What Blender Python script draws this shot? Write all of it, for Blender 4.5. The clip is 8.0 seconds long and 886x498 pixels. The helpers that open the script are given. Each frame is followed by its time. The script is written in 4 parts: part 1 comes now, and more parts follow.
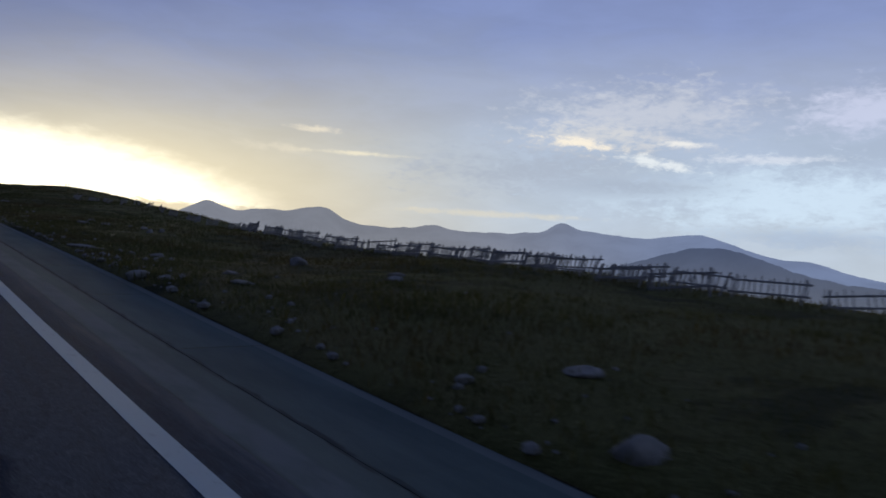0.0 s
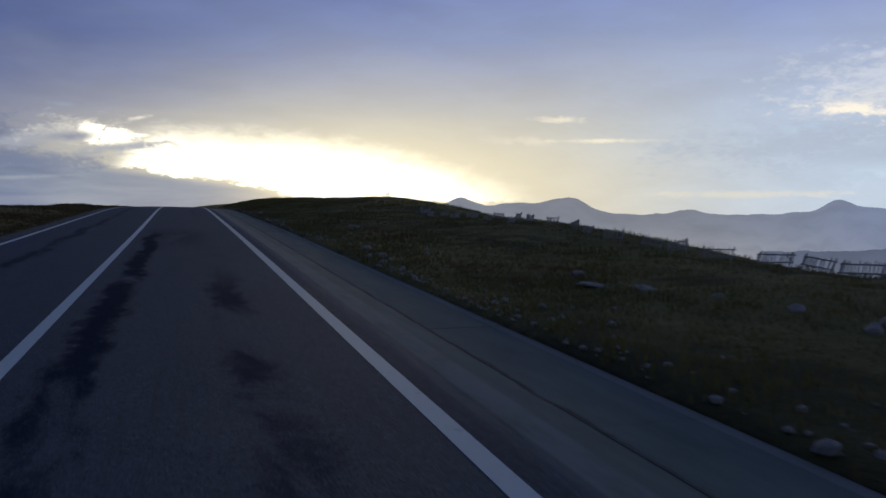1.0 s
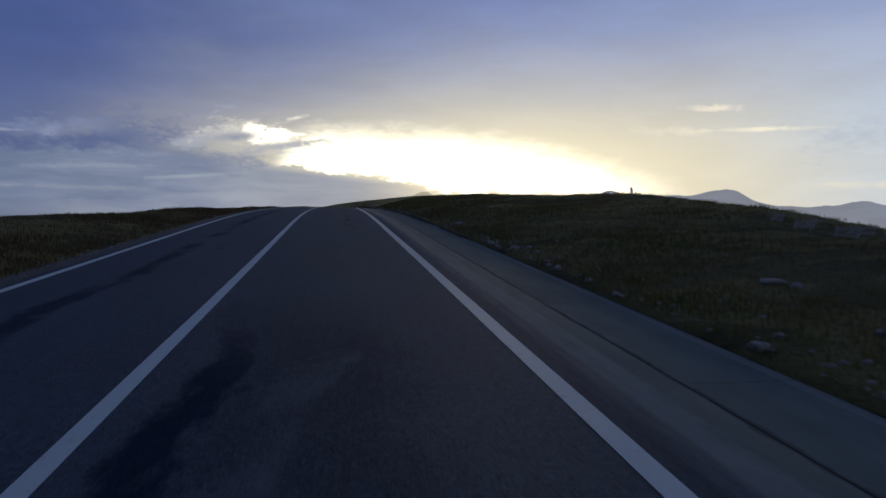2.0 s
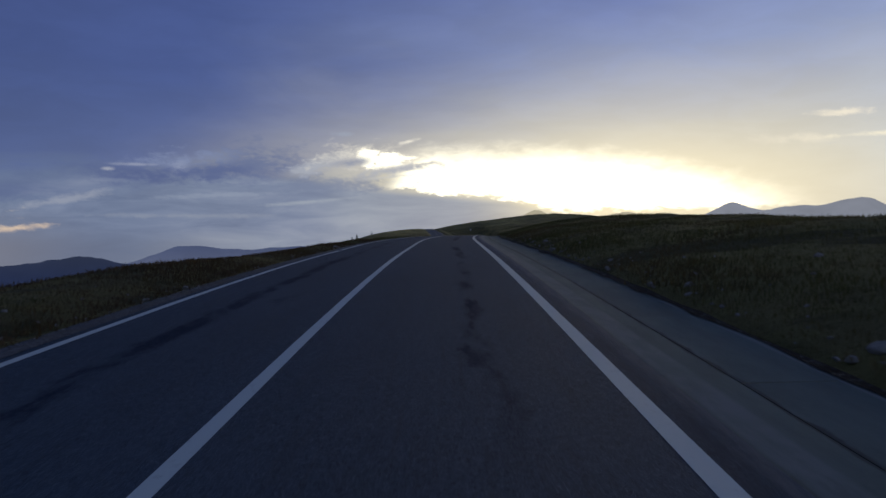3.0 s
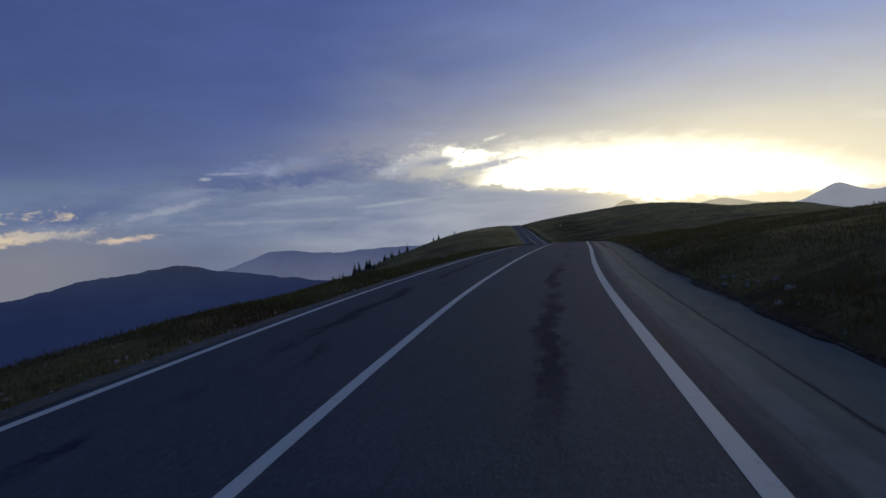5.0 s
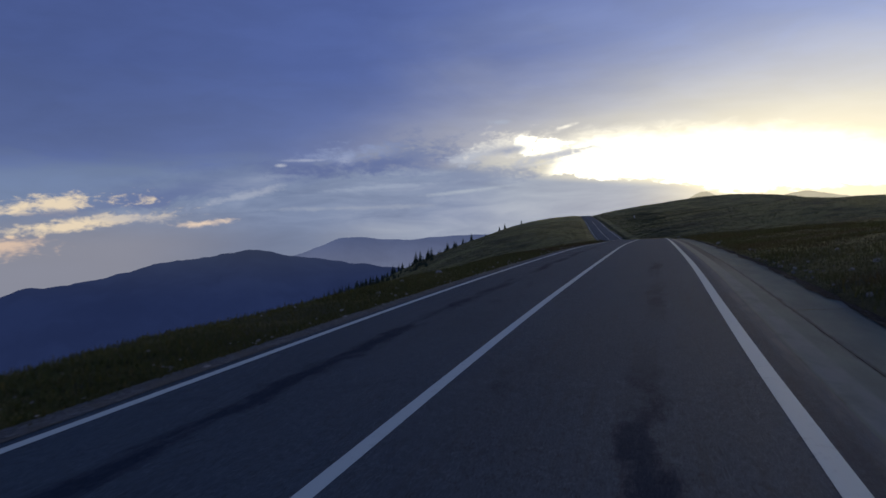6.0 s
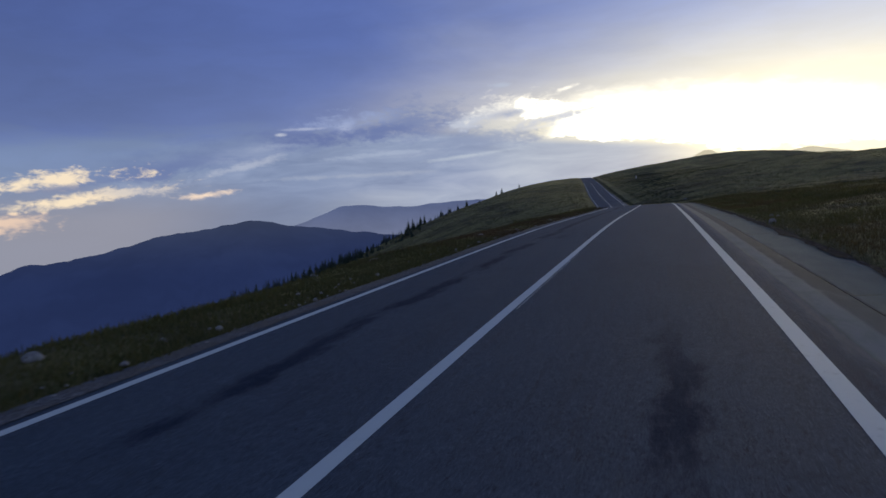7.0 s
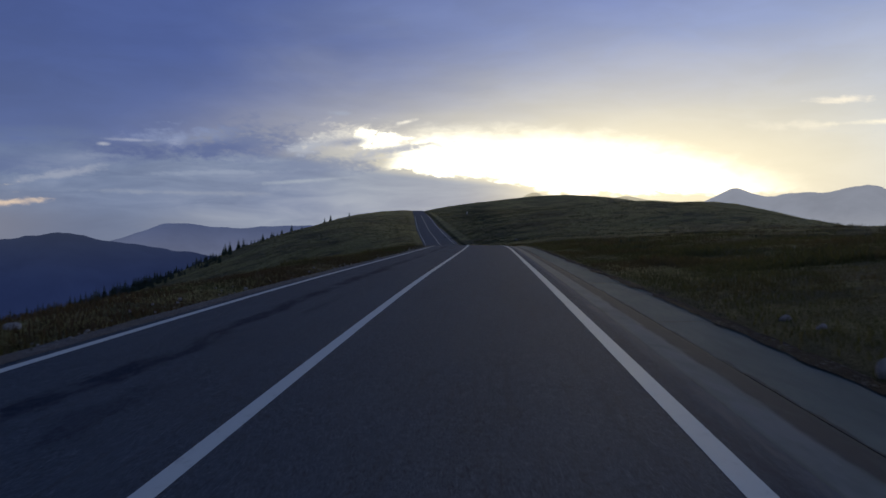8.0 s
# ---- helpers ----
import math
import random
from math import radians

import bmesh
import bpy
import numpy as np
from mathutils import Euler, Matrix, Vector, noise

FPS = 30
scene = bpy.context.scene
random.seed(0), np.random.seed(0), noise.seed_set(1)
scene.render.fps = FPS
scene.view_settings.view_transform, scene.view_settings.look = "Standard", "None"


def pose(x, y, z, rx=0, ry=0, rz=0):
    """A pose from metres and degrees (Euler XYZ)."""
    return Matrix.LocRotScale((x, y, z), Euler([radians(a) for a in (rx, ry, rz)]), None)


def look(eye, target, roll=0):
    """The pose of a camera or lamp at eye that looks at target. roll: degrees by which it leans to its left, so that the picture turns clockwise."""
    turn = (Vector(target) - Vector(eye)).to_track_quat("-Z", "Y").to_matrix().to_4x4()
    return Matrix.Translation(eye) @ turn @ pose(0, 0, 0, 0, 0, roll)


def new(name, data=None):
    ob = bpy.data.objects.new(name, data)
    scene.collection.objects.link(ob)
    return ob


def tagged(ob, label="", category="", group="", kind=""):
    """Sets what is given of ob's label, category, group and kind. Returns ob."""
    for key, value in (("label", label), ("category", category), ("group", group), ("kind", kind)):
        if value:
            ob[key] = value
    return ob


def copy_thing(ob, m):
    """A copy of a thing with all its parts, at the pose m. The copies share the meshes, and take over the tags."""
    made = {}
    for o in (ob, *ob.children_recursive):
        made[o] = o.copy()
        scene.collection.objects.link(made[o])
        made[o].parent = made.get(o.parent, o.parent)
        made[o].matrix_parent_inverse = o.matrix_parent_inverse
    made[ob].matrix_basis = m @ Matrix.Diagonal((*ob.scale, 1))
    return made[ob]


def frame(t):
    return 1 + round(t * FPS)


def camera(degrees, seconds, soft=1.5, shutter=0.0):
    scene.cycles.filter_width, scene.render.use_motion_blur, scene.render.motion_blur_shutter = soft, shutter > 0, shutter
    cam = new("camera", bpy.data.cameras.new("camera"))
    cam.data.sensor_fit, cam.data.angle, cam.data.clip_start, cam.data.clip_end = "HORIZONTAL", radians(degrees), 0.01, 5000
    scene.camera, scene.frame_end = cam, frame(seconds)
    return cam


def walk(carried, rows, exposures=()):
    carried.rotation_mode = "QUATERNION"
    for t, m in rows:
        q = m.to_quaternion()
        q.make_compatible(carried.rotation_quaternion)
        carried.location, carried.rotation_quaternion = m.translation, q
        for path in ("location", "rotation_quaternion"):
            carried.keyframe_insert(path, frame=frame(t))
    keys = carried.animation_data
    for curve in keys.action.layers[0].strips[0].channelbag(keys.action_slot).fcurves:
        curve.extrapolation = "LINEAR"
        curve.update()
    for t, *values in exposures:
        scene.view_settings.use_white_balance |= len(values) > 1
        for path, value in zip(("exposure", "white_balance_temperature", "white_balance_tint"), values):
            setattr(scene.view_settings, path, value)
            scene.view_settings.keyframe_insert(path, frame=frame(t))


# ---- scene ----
cam = camera(58.5, 8.0, soft=1.6, shutter=0.08)
# seconds, east, north, up, yaw to the left, pitch, lean
PATH = [
    (0.0, -0.715, -0.002, 1.094, -35.09, 0.57, 3.38),
    (0.5, -0.998, 9.518, 1.740, -25.51, -0.09, 0.74),
    (1.0, -1.214, 19.024, 2.312, -17.23, -0.77, 0.89),
    (1.5, -1.349, 28.553, 2.846, -12.33, -0.63, 1.57),
    (1.7, -1.397, 32.364, 3.067, -9.88, -1.27, 1.63),
    (1.9, -1.457, 36.175, 3.256, -7.92, -1.43, 0.84),
    (2.1, -1.494, 39.986, 3.468, -5.44, -1.26, 0.99),
    (3.5, -1.809, 66.660, 5.060, 3.09, 0.41, -1.57),
    (4.0, -1.904, 76.187, 5.515, 4.01, 0.36, -1.61),
    (4.2, -1.909, 79.998, 5.714, 4.26, 0.14, -1.96),
    (5.3, -2.100, 100.960, 6.521, 10.74, -0.31, -2.77),
    (5.5, -2.112, 104.768, 6.667, 12.71, -0.72, -2.47),
    (5.7, -2.061, 108.577, 6.778, 13.20, -0.96, -2.27),
    (6.0, -1.965, 114.290, 6.937, 12.98, -0.66, -1.81),
    (6.5, -1.635, 123.810, 7.170, 14.83, -2.44, -2.34),
    (7.0, -1.355, 133.327, 7.335, 13.33, -3.13, -3.30),
    (7.2, -1.255, 137.140, 7.366, 11.09, -2.48, -3.01),
    (7.5, -1.128, 142.853, 7.403, 3.58, -3.06, -3.31),
    (7.8, -0.883, 148.568, 7.451, 0.32, -1.75, -1.45),
    (8.0, -0.867, 152.380, 7.468, 1.16, -1.33, 0.36),
]


def eye_pose(x, y, z, yaw, pitch, lean):
    return pose(x, y, z, 90, 0, yaw) @ pose(0, 0, 0, pitch, 0, 0) @ pose(0, 0, 0, 0, 0, lean)


EXPOSURES = [(0.0, 0.08), (1.5, 0.2), (4.2, 0.2), (5.5, 0.36), (6.5, 0.64), (7.0, 0.74), (7.5, 0.62), (8.0, 0.36)]
walk(cam, [(t, eye_pose(*row)) for t, *row in PATH], EXPOSURES)


# ---- node helpers ----
class Nodes:
    """Short hand for building node trees."""

    def __init__(self, tree):
        self.tree = tree
        tree.nodes.clear()

    def add(self, kind):
        return self.tree.nodes.new(kind)

    def put(self, socket, value):
        if isinstance(value, bpy.types.NodeSocket):
            self.tree.links.new(value, socket)
        elif isinstance(value, tuple) and len(value) == 3 and socket.type == "RGBA":
            socket.default_value = (*value, 1)
        else:
            socket.default_value = value

    def math(self, op, a, b=0.0, c=0.0, clamp=False):
        node = self.add("ShaderNodeMath")
        node.operation, node.use_clamp = op, clamp
        for socket, value in zip(node.inputs, (a, b, c)):
            self.put(socket, value)
        return node.outputs[0]

    def mix(self, fac, a, b, blend="MIX"):
        node = self.add("ShaderNodeMix")
        node.data_type, node.blend_type = "RGBA", blend
        self.put(node.inputs[0], fac)
        self.put(node.inputs[6], a)
        self.put(node.inputs[7], b)
        return node.outputs[2]

    def ramp(self, fac, stops, mode="LINEAR"):
        node = self.add("ShaderNodeValToRGB")
        node.color_ramp.interpolation = mode
        marks = node.color_ramp.elements
        while len(marks) < len(stops):
            marks.new(0.5)
        for mark, (place, colour) in zip(marks, stops):
            mark.position = place
            mark.color = (*colour, 1) if isinstance(colour, tuple) else (colour, colour, colour, 1)
        self.put(node.inputs[0], fac)
        return node.outputs[0]

    def span(self, value, a, b, c=0.0, d=1.0, smooth=True):
        node = self.add("ShaderNodeMapRange")
        node.interpolation_type = "SMOOTHSTEP" if smooth else "LINEAR"
        for socket, v in zip(node.inputs, (value, a, b, c, d)):
            self.put(socket, v)
        return node.outputs[0]

    def noise(self, vector, scale, detail=4.0, rough=0.55, warp=0.0):
        node = self.add("ShaderNodeTexNoise")
        if vector is not None:
            self.put(node.inputs["Vector"], vector)
        node.inputs["Scale"].default_value = scale
        node.inputs["Detail"].default_value = detail
        node.inputs["Roughness"].default_value = rough
        node.inputs["Distortion"].default_value = warp
        return node.outputs[0]

    def vec(self, x, y, z=0.0):
        node = self.add("ShaderNodeCombineXYZ")
        for socket, v in zip(node.inputs, (x, y, z)):
            self.put(socket, v)
        return node.outputs[0]

    def split(self, vector):
        node = self.add("ShaderNodeSeparateXYZ")
        self.put(node.inputs[0], vector)
        return node.outputs

    def bump(self, height, strength, distance):
        node = self.add("ShaderNodeBump")
        self.put(node.inputs["Height"], height)
        node.inputs["Strength"].default_value = strength
        node.inputs["Distance"].default_value = distance
        return node.outputs[0]


# ---- sky and light ----
SUN_YAW, SUN_UP = -13.0, 5.0
world = bpy.data.worlds.new("evening_sky")
scene.world = world
world.use_nodes = True
n = Nodes(world.node_tree)
way = n.split(n.add("ShaderNodeTexCoord").outputs["Generated"])
az = n.math("MULTIPLY", n.math("ARCTAN2", n.math("MULTIPLY", way[0], -1.0), way[1]), 57.2958)
el = n.math("MULTIPLY", n.math("ARCSINE", way[2]), 57.2958)
# flattened cloud coordinates: banks lie level near the horizon
flat = n.vec(n.math("MULTIPLY", az, 0.06), n.math("MULTIPLY", el, 0.20))
fine = n.noise(flat, 2.6, 8.0, 0.6, 0.35)
broad = n.noise(n.vec(n.math("MULTIPLY", az, 0.022), n.math("MULTIPLY", el, 0.075), 3.7), 2.0, 5.0, 0.55, 0.5)
wisp = n.noise(n.vec(n.math("MULTIPLY", az, 0.18), n.math("MULTIPLY", el, 0.5), 8.1), 2.0, 7.0, 0.62, 0.4)
curl = n.noise(n.vec(n.math("MULTIPLY", az, 0.5), n.math("MULTIPLY", el, 1.15), 2.2), 1.5, 4.0, 0.5, 0.8)
grit = n.noise(n.vec(n.math("MULTIPLY", az, 1.0), n.math("MULTIPLY", el, 2.0), 6.6), 1.4, 3.0, 0.55, 0.8)
edge = n.math("ADD", n.math("SUBTRACT", wisp, 0.5), n.math("MULTIPLY", n.math("SUBTRACT", curl, 0.5), 0.7))
torn = n.math("ADD", edge, n.math("MULTIPLY", n.math("SUBTRACT", grit, 0.5), 0.6))
up = n.math("ADD", el, n.math("ADD", n.math("MULTIPLY", n.math("SUBTRACT", broad, 0.5), 4.0), n.math("MULTIPLY", n.math("SUBTRACT", fine, 0.5), 2.6)))
high = n.span(up, 0.0, 26.0, smooth=False)
left_bank = n.ramp(high, [(0.0, (0.105, 0.135, 0.225)), (0.1, (0.128, 0.167, 0.275)), (0.2, (0.115, 0.154, 0.272)), (0.26, (0.081, 0.113, 0.26)), (0.5, (0.06, 0.09, 0.248)), (1.0, (0.049, 0.074, 0.228))])
mid_bank = n.ramp(high, [(0.0, (0.60, 0.55, 0.46)), (0.3, (0.50, 0.485, 0.47)), (0.4, (0.40, 0.41, 0.475)), (0.55, (0.25, 0.295, 0.475)), (0.75, (0.15, 0.2, 0.45)), (1.0, (0.1, 0.15, 0.40))])
right_bank = n.ramp(high, [(0.0, (0.52, 0.58, 0.68)), (0.25, (0.46, 0.54, 0.69)), (0.45, (0.37, 0.42, 0.58)), (0.65, (0.245, 0.30, 0.54)), (1.0, (0.17, 0.22, 0.49))])
sweep = n.math("ADD", az, n.math("MULTIPLY", n.math("SUBTRACT", broad, 0.5), 14.0))
tilt = n.math("ADD", sweep, n.math("MULTIPLY", n.math("MAXIMUM", n.math("SUBTRACT", el, 6.0), 0.0), 0.75))
bank = n.mix(n.span(tilt, 27.0, -15.0), left_bank, mid_bank)
bank = n.mix(n.span(sweep, -22.0, -46.0), bank, right_bank)
shade = n.span(fine, 0.3, 0.72, 0.95, 1.06)
bank = n.mix(1.0, bank, n.vec(shade, shade, shade), "MULTIPLY")


# ragged lower edge of the dark cloud sheet on the valley side, with a pale fringe under it
puff = n.noise(n.vec(n.math("MULTIPLY", az, 0.36), n.math("MULTIPLY", el, 0.7), 5.5), 1.0, 6.0, 0.58, 0.6)
puff_b = n.noise(n.vec(n.math("MULTIPLY", az, 0.09), 1.5, 7.7), 1.0, 3.0, 0.5)
hem = n.math("SUBTRACT", 4.55, n.math("MULTIPLY", n.math("MAXIMUM", n.math("SUBTRACT", az, 20.0), 0.0), 0.13))
lie = n.math("SUBTRACT", el, n.math("ADD", hem, n.math("ADD", n.math("MULTIPLY", n.math("SUBTRACT", puff, 0.5), 2.0), n.math("MULTIPLY", n.math("SUBTRACT", puff_b, 0.5), 0.6))))
stretch = n.math("MULTIPLY", n.span(az, 8.5, 15.0), n.span(az, 42.0, 30.0))
fringe = n.math("MULTIPLY", n.span(n.math("ABSOLUTE", n.math("ADD", lie, 0.45)), 0.8, 0.0), n.math("MULTIPLY", stretch, n.span(curl, 0.35, 0.7, 0.1, 0.6)))
bank = n.mix(fringe, bank, (0.225, 0.26, 0.375))
under_side = n.math("MULTIPLY", n.math("MULTIPLY", n.span(lie, -0.12, 0.3), n.span(n.math("ADD", lie, n.math("MULTIPLY", edge, 1.6)), 2.6, 0.5)), stretch)
bank = n.mix(n.math("MULTIPLY", under_side, 0.9), bank, (0.074, 0.102, 0.235))
valley_side = n.span(az, 18.0, 40.0, 1.0, 0.8)
bank = n.mix(n.span(el, 4.0, 9.0), bank, n.mix(1.0, bank, n.vec(valley_side, valley_side, valley_side), "MULTIPLY"))


def patch(a, e, wide, tall, ragged, soft=1.0, rise=0.0):
    """How far a direction lies inside a ragged cloud shape, level or rising by so many degrees for each degree."""
    da = n.math("DIVIDE", n.math("SUBTRACT", az, a), wide)
    de = n.math("DIVIDE", n.math("SUBTRACT", n.math("SUBTRACT", el, e), n.math("MULTIPLY", n.math("SUBTRACT", a, az), rise)), tall)
    far = n.math("SQRT", n.math("ADD", n.math("MULTIPLY", da, da), n.math("MULTIPLY", de, de)))
    return n.span(n.math("ADD", far, n.math("MULTIPLY", torn, ragged)), 1.0 + soft, 1.0 - soft)


# wide warm glow round the opening, then the blazing gap between two cloud banks
da = n.math("DIVIDE", n.math("SUBTRACT", az, -9.5), 17.0)
de = n.math("DIVIDE", n.math("SUBTRACT", el, 4.2), 3.6)
far2 = n.math("ADD", n.math("MULTIPLY", da, da), n.math("MULTIPLY", de, de))
glow = n.math("EXPONENT", n.math("MULTIPLY", far2, -1.0))
bank = n.mix(n.math("MULTIPLY", glow, 0.8), bank, (0.95, 0.82, 0.55))
east = n.math("DIVIDE", n.math("MAXIMUM", n.math("SUBTRACT", -3.0, az), 0.0), 16.0)
west = n.math("DIVIDE", n.math("MAXIMUM", n.math("SUBTRACT", az, 1.5), 0.0), 4.0)
top = n.math("SUBTRACT", 6.0, n.math("ADD", n.math("MULTIPLY", n.math("MULTIPLY", east, east), 2.3), n.math("MULTIPLY", n.math("MULTIPLY", west, west), 1.6)))
roof = n.span(n.math("ADD", n.math("SUBTRACT", top, el), n.math("MULTIPLY", edge, 1.2)), -1.9, 1.2)
sill = n.math("ADD", 2.6, n.math("SUBTRACT", n.math("MULTIPLY", n.math("MAXIMUM", n.math("ADD", az, 7.0), 0.0), 0.26), n.math("MULTIPLY", n.math("MAXIMUM", n.math("ADD", az, 3.4), 0.0), 0.165)))
floor_cut = n.span(n.math("ADD", n.math("SUBTRACT", el, sill), n.math("MULTIPLY", torn, 1.0)), -0.12, 0.3)
below = n.math("MULTIPLY", n.math("MULTIPLY", n.span(n.math("SUBTRACT", sill, el), -0.3, 0.5), n.span(az, 24.0, 12.0)), n.span(az, -10.0, 1.0))
level = n.noise(n.vec(n.math("MULTIPLY", az, 0.12), n.math("MULTIPLY", el, 0.6), 4.4), 1.5, 6.0, 0.58, 0.45)
bank = n.mix(n.math("MULTIPLY", below, 0.85), bank, n.ramp(level, [(0.3, (0.165, 0.205, 0.31)), (0.55, (0.225, 0.265, 0.365)), (0.75, (0.28, 0.315, 0.405))]))
streaks = n.math("MULTIPLY", n.math("MULTIPLY", n.span(az, 7.0, 12.0), n.span(az, 36.0, 24.0)), n.math("MULTIPLY", n.span(el, 5.8, 4.6), n.span(el, 0.4, 2.0)))
bank = n.mix(n.math("MULTIPLY", streaks, 0.8), bank, n.ramp(level, [(0.28, (0.105, 0.138, 0.24)), (0.52, (0.15, 0.188, 0.30)), (0.74, (0.215, 0.248, 0.352))]))
gap = n.math("MULTIPLY", n.math("MULTIPLY", roof, floor_cut), n.math("MULTIPLY", n.span(n.math("ADD", az, n.math("MULTIPLY", torn, 3.0)), 6.2, 3.6), n.span(az, -27.0, -14.0)))
zenith = n.span(el, 16.0, 50.0)
bank = n.mix(n.math("MULTIPLY", zenith, 0.65), bank, (0.056, 0.08, 0.155))
bank = n.mix(n.math("MULTIPLY", n.span(way[1], 0.3, -0.6), 0.6), bank, (0.046, 0.066, 0.13))
dusk = n.math("MULTIPLY", n.span(el, 3.6, 0.0), n.span(az, 22.0, 36.0))
bank = n.mix(n.math("MULTIPLY", dusk, 0.7), bank, (0.215, 0.205, 0.235))
sky = n.mix(gap, bank, (1.9, 1.72, 1.35))

def cloud(under_it, a, e, wide, tall, ragged, colour, fac, rise=0.0):
    """Lays one torn cloud over the sky: direction and height in degrees, size, raggedness, light, cover, slope."""
    return n.mix(n.math("MULTIPLY", patch(a, e, wide, tall, ragged, 1.0, rise), fac), under_it, colour)


# slate banks and pale tatters on the valley side of the opening
sky = cloud(sky, 14.3, 6.1, 2.8, 1.0, 3.2, (0.105, 0.138, 0.27), 0.75)
sky = cloud(sky, 10.4, 4.5, 4.4, 0.5, 3.6, (0.165, 0.198, 0.305), 0.75, 0.1)
sky = cloud(sky, 19.6, 6.3, 2.4, 0.42, 4.0, (0.20, 0.24, 0.395), 0.65, 0.1)
sky = cloud(sky, 19.8, 5.8, 0.5, 0.35, 3.0, (0.26, 0.29, 0.42), 0.75)
sky = cloud(sky, 22.0, 5.25, 2.4, 0.46, 3.4, (0.074, 0.1, 0.23), 0.85)
sky = cloud(sky, 17.9, 5.5, 1.6, 0.46, 3.4, (0.084, 0.113, 0.245), 0.8)
sky = cloud(sky, 24.4, 5.6, 0.26, 0.09, 2.6, (0.36, 0.37, 0.44), 0.7)
sky = cloud(sky, 22.6, 5.95, 1.0, 0.07, 2.4, (0.28, 0.30, 0.41), 0.7)
sky = cloud(sky, 26.8, 3.55, 1.7, 0.2, 3.4, (0.27, 0.29, 0.375), 0.75, 0.2)
sky = cloud(sky, 16.0, 4.0, 3.6, 0.12, 3.4, (0.25, 0.285, 0.385), 0.6, 0.05)
sky = cloud(sky, 10.9, 3.5, 2.2, 0.1, 2.6, (0.31, 0.34, 0.41), 0.7, 0.08)
sky = cloud(sky, 19.0, 2.5, 4.0, 0.12, 3.0, (0.24, 0.265, 0.345), 0.55)
sky = cloud(sky, 10.7, 5.95, 1.6, 0.32, 4.4, (0.36, 0.375, 0.44), 0.8, 0.28)
sky = cloud(sky, 8.9, 6.7, 1.5, 0.28, 4.4, (0.47, 0.46, 0.475), 0.8, 0.12)
# the bright window beside the opening, with grey lenses across it
sky = cloud(sky, 6.4, 6.6, 2.1, 0.62, 4.4, (0.66, 0.61, 0.55), 0.75)
sky = cloud(sky, 5.8, 6.4, 0.95, 0.36, 4.6, (2.3, 2.1, 1.6), 1.0)
sky = cloud(sky, 6.6, 7.0, 0.55, 0.17, 3.4, (1.7, 1.55, 1.25), 1.0, 0.1)
sky = cloud(sky, 4.6, 6.62, 0.75, 0.09, 2.8, (1.7, 1.55, 1.2), 1.0)
sky = cloud(sky, 7.9, 6.3, 1.2, 0.22, 3.2, (0.245, 0.265, 0.355), 0.95, 0.08)
sky = cloud(sky, 4.9, 5.72, 2.2, 0.24, 3.4, (0.38, 0.385, 0.44), 0.95, 0.13)
sky = cloud(sky, 2.6, 6.2, 0.8, 0.09, 2.6, (0.5, 0.48, 0.47), 0.8, 0.1)
sky = cloud(sky, 5.4, 5.25, 1.2, 0.1, 2.6, (0.52, 0.5, 0.49), 0.7, 0.1)
sky = cloud(sky, 3.8, 7.8, 0.5, 0.1, 2.6, (0.85, 0.78, 0.68), 0.8, 0.2)
sky = cloud(sky, 8.5, 8.3, 0.6, 0.12, 2.4, (0.3, 0.33, 0.42), 0.6)
# rose-lit shreds low over the valley
sky = cloud(sky, 39.6, 3.05, 3.2, 0.36, 5.0, (0.64, 0.51, 0.37), 0.9, 0.08)
sky = cloud(sky, 37.6, 1.8, 3.2, 0.28, 4.8, (0.64, 0.51, 0.37), 0.9, 0.1)
sky = cloud(sky, 39.0, 2.45, 1.7, 0.17, 3.4, (0.15, 0.165, 0.25), 0.85, 0.06)
sky = cloud(sky, 34.0, 2.1, 1.8, 0.22, 3.8, (0.37, 0.34, 0.35), 0.75)
sky = cloud(sky, 41.8, 0.4, 1.7, 0.4, 3.4, (0.58, 0.41, 0.31), 0.8)
sky = cloud(sky, 29.8, 1.65, 1.15, 0.15, 3.2, (0.62, 0.47, 0.37), 0.9, 0.06)
# the bright side: grey bank, cream and blue-white patches
sky = cloud(sky, -43.0, 6.6, 7.0, 1.3, 3.4, (0.40, 0.44, 0.545), 0.7)
sky = cloud(sky, -60.0, 5.0, 9.5, 1.6, 2.6, (0.66, 0.79, 0.95), 0.8)
sky = cloud(sky, -48.5, 10.6, 5.6, 1.4, 3.4, (0.60, 0.615, 0.71), 0.75, 0.05)
sky = cloud(sky, -45.0, 9.1, 3.2, 0.7, 3.6, (0.70, 0.68, 0.69), 0.65)
sky = cloud(sky, -28.5, 7.05, 2.6, 0.12, 2.4, (0.95, 0.84, 0.64), 0.7)
sky = cloud(sky, -25.4, 8.55, 1.1, 0.16, 2.8, (0.90, 0.79, 0.64), 0.7)
sky = cloud(sky, -22.6, 7.1, 1.6, 0.22, 3.0, (0.78, 0.70, 0.58), 0.5)
sky = cloud(sky, -49.0, 5.7, 3.4, 0.5, 3.6, (0.37, 0.42, 0.54), 0.65)
sky = cloud(sky, -44.8, 8.6, 1.7, 0.24, 3.6, (1.0, 0.88, 0.74), 0.9, -0.1)
sky = cloud(sky, -50.0, 7.35, 1.9, 0.26, 4.0, (0.84, 0.86, 0.9), 0.85, -0.14)
sky = cloud(sky, -51.8, 8.75, 1.1, 0.15, 2.8, (0.90, 0.86, 0.84), 0.85)
sky = cloud(sky, -57.2, 7.75, 3.2, 0.2, 4.0, (0.74, 0.76, 0.86), 0.65)
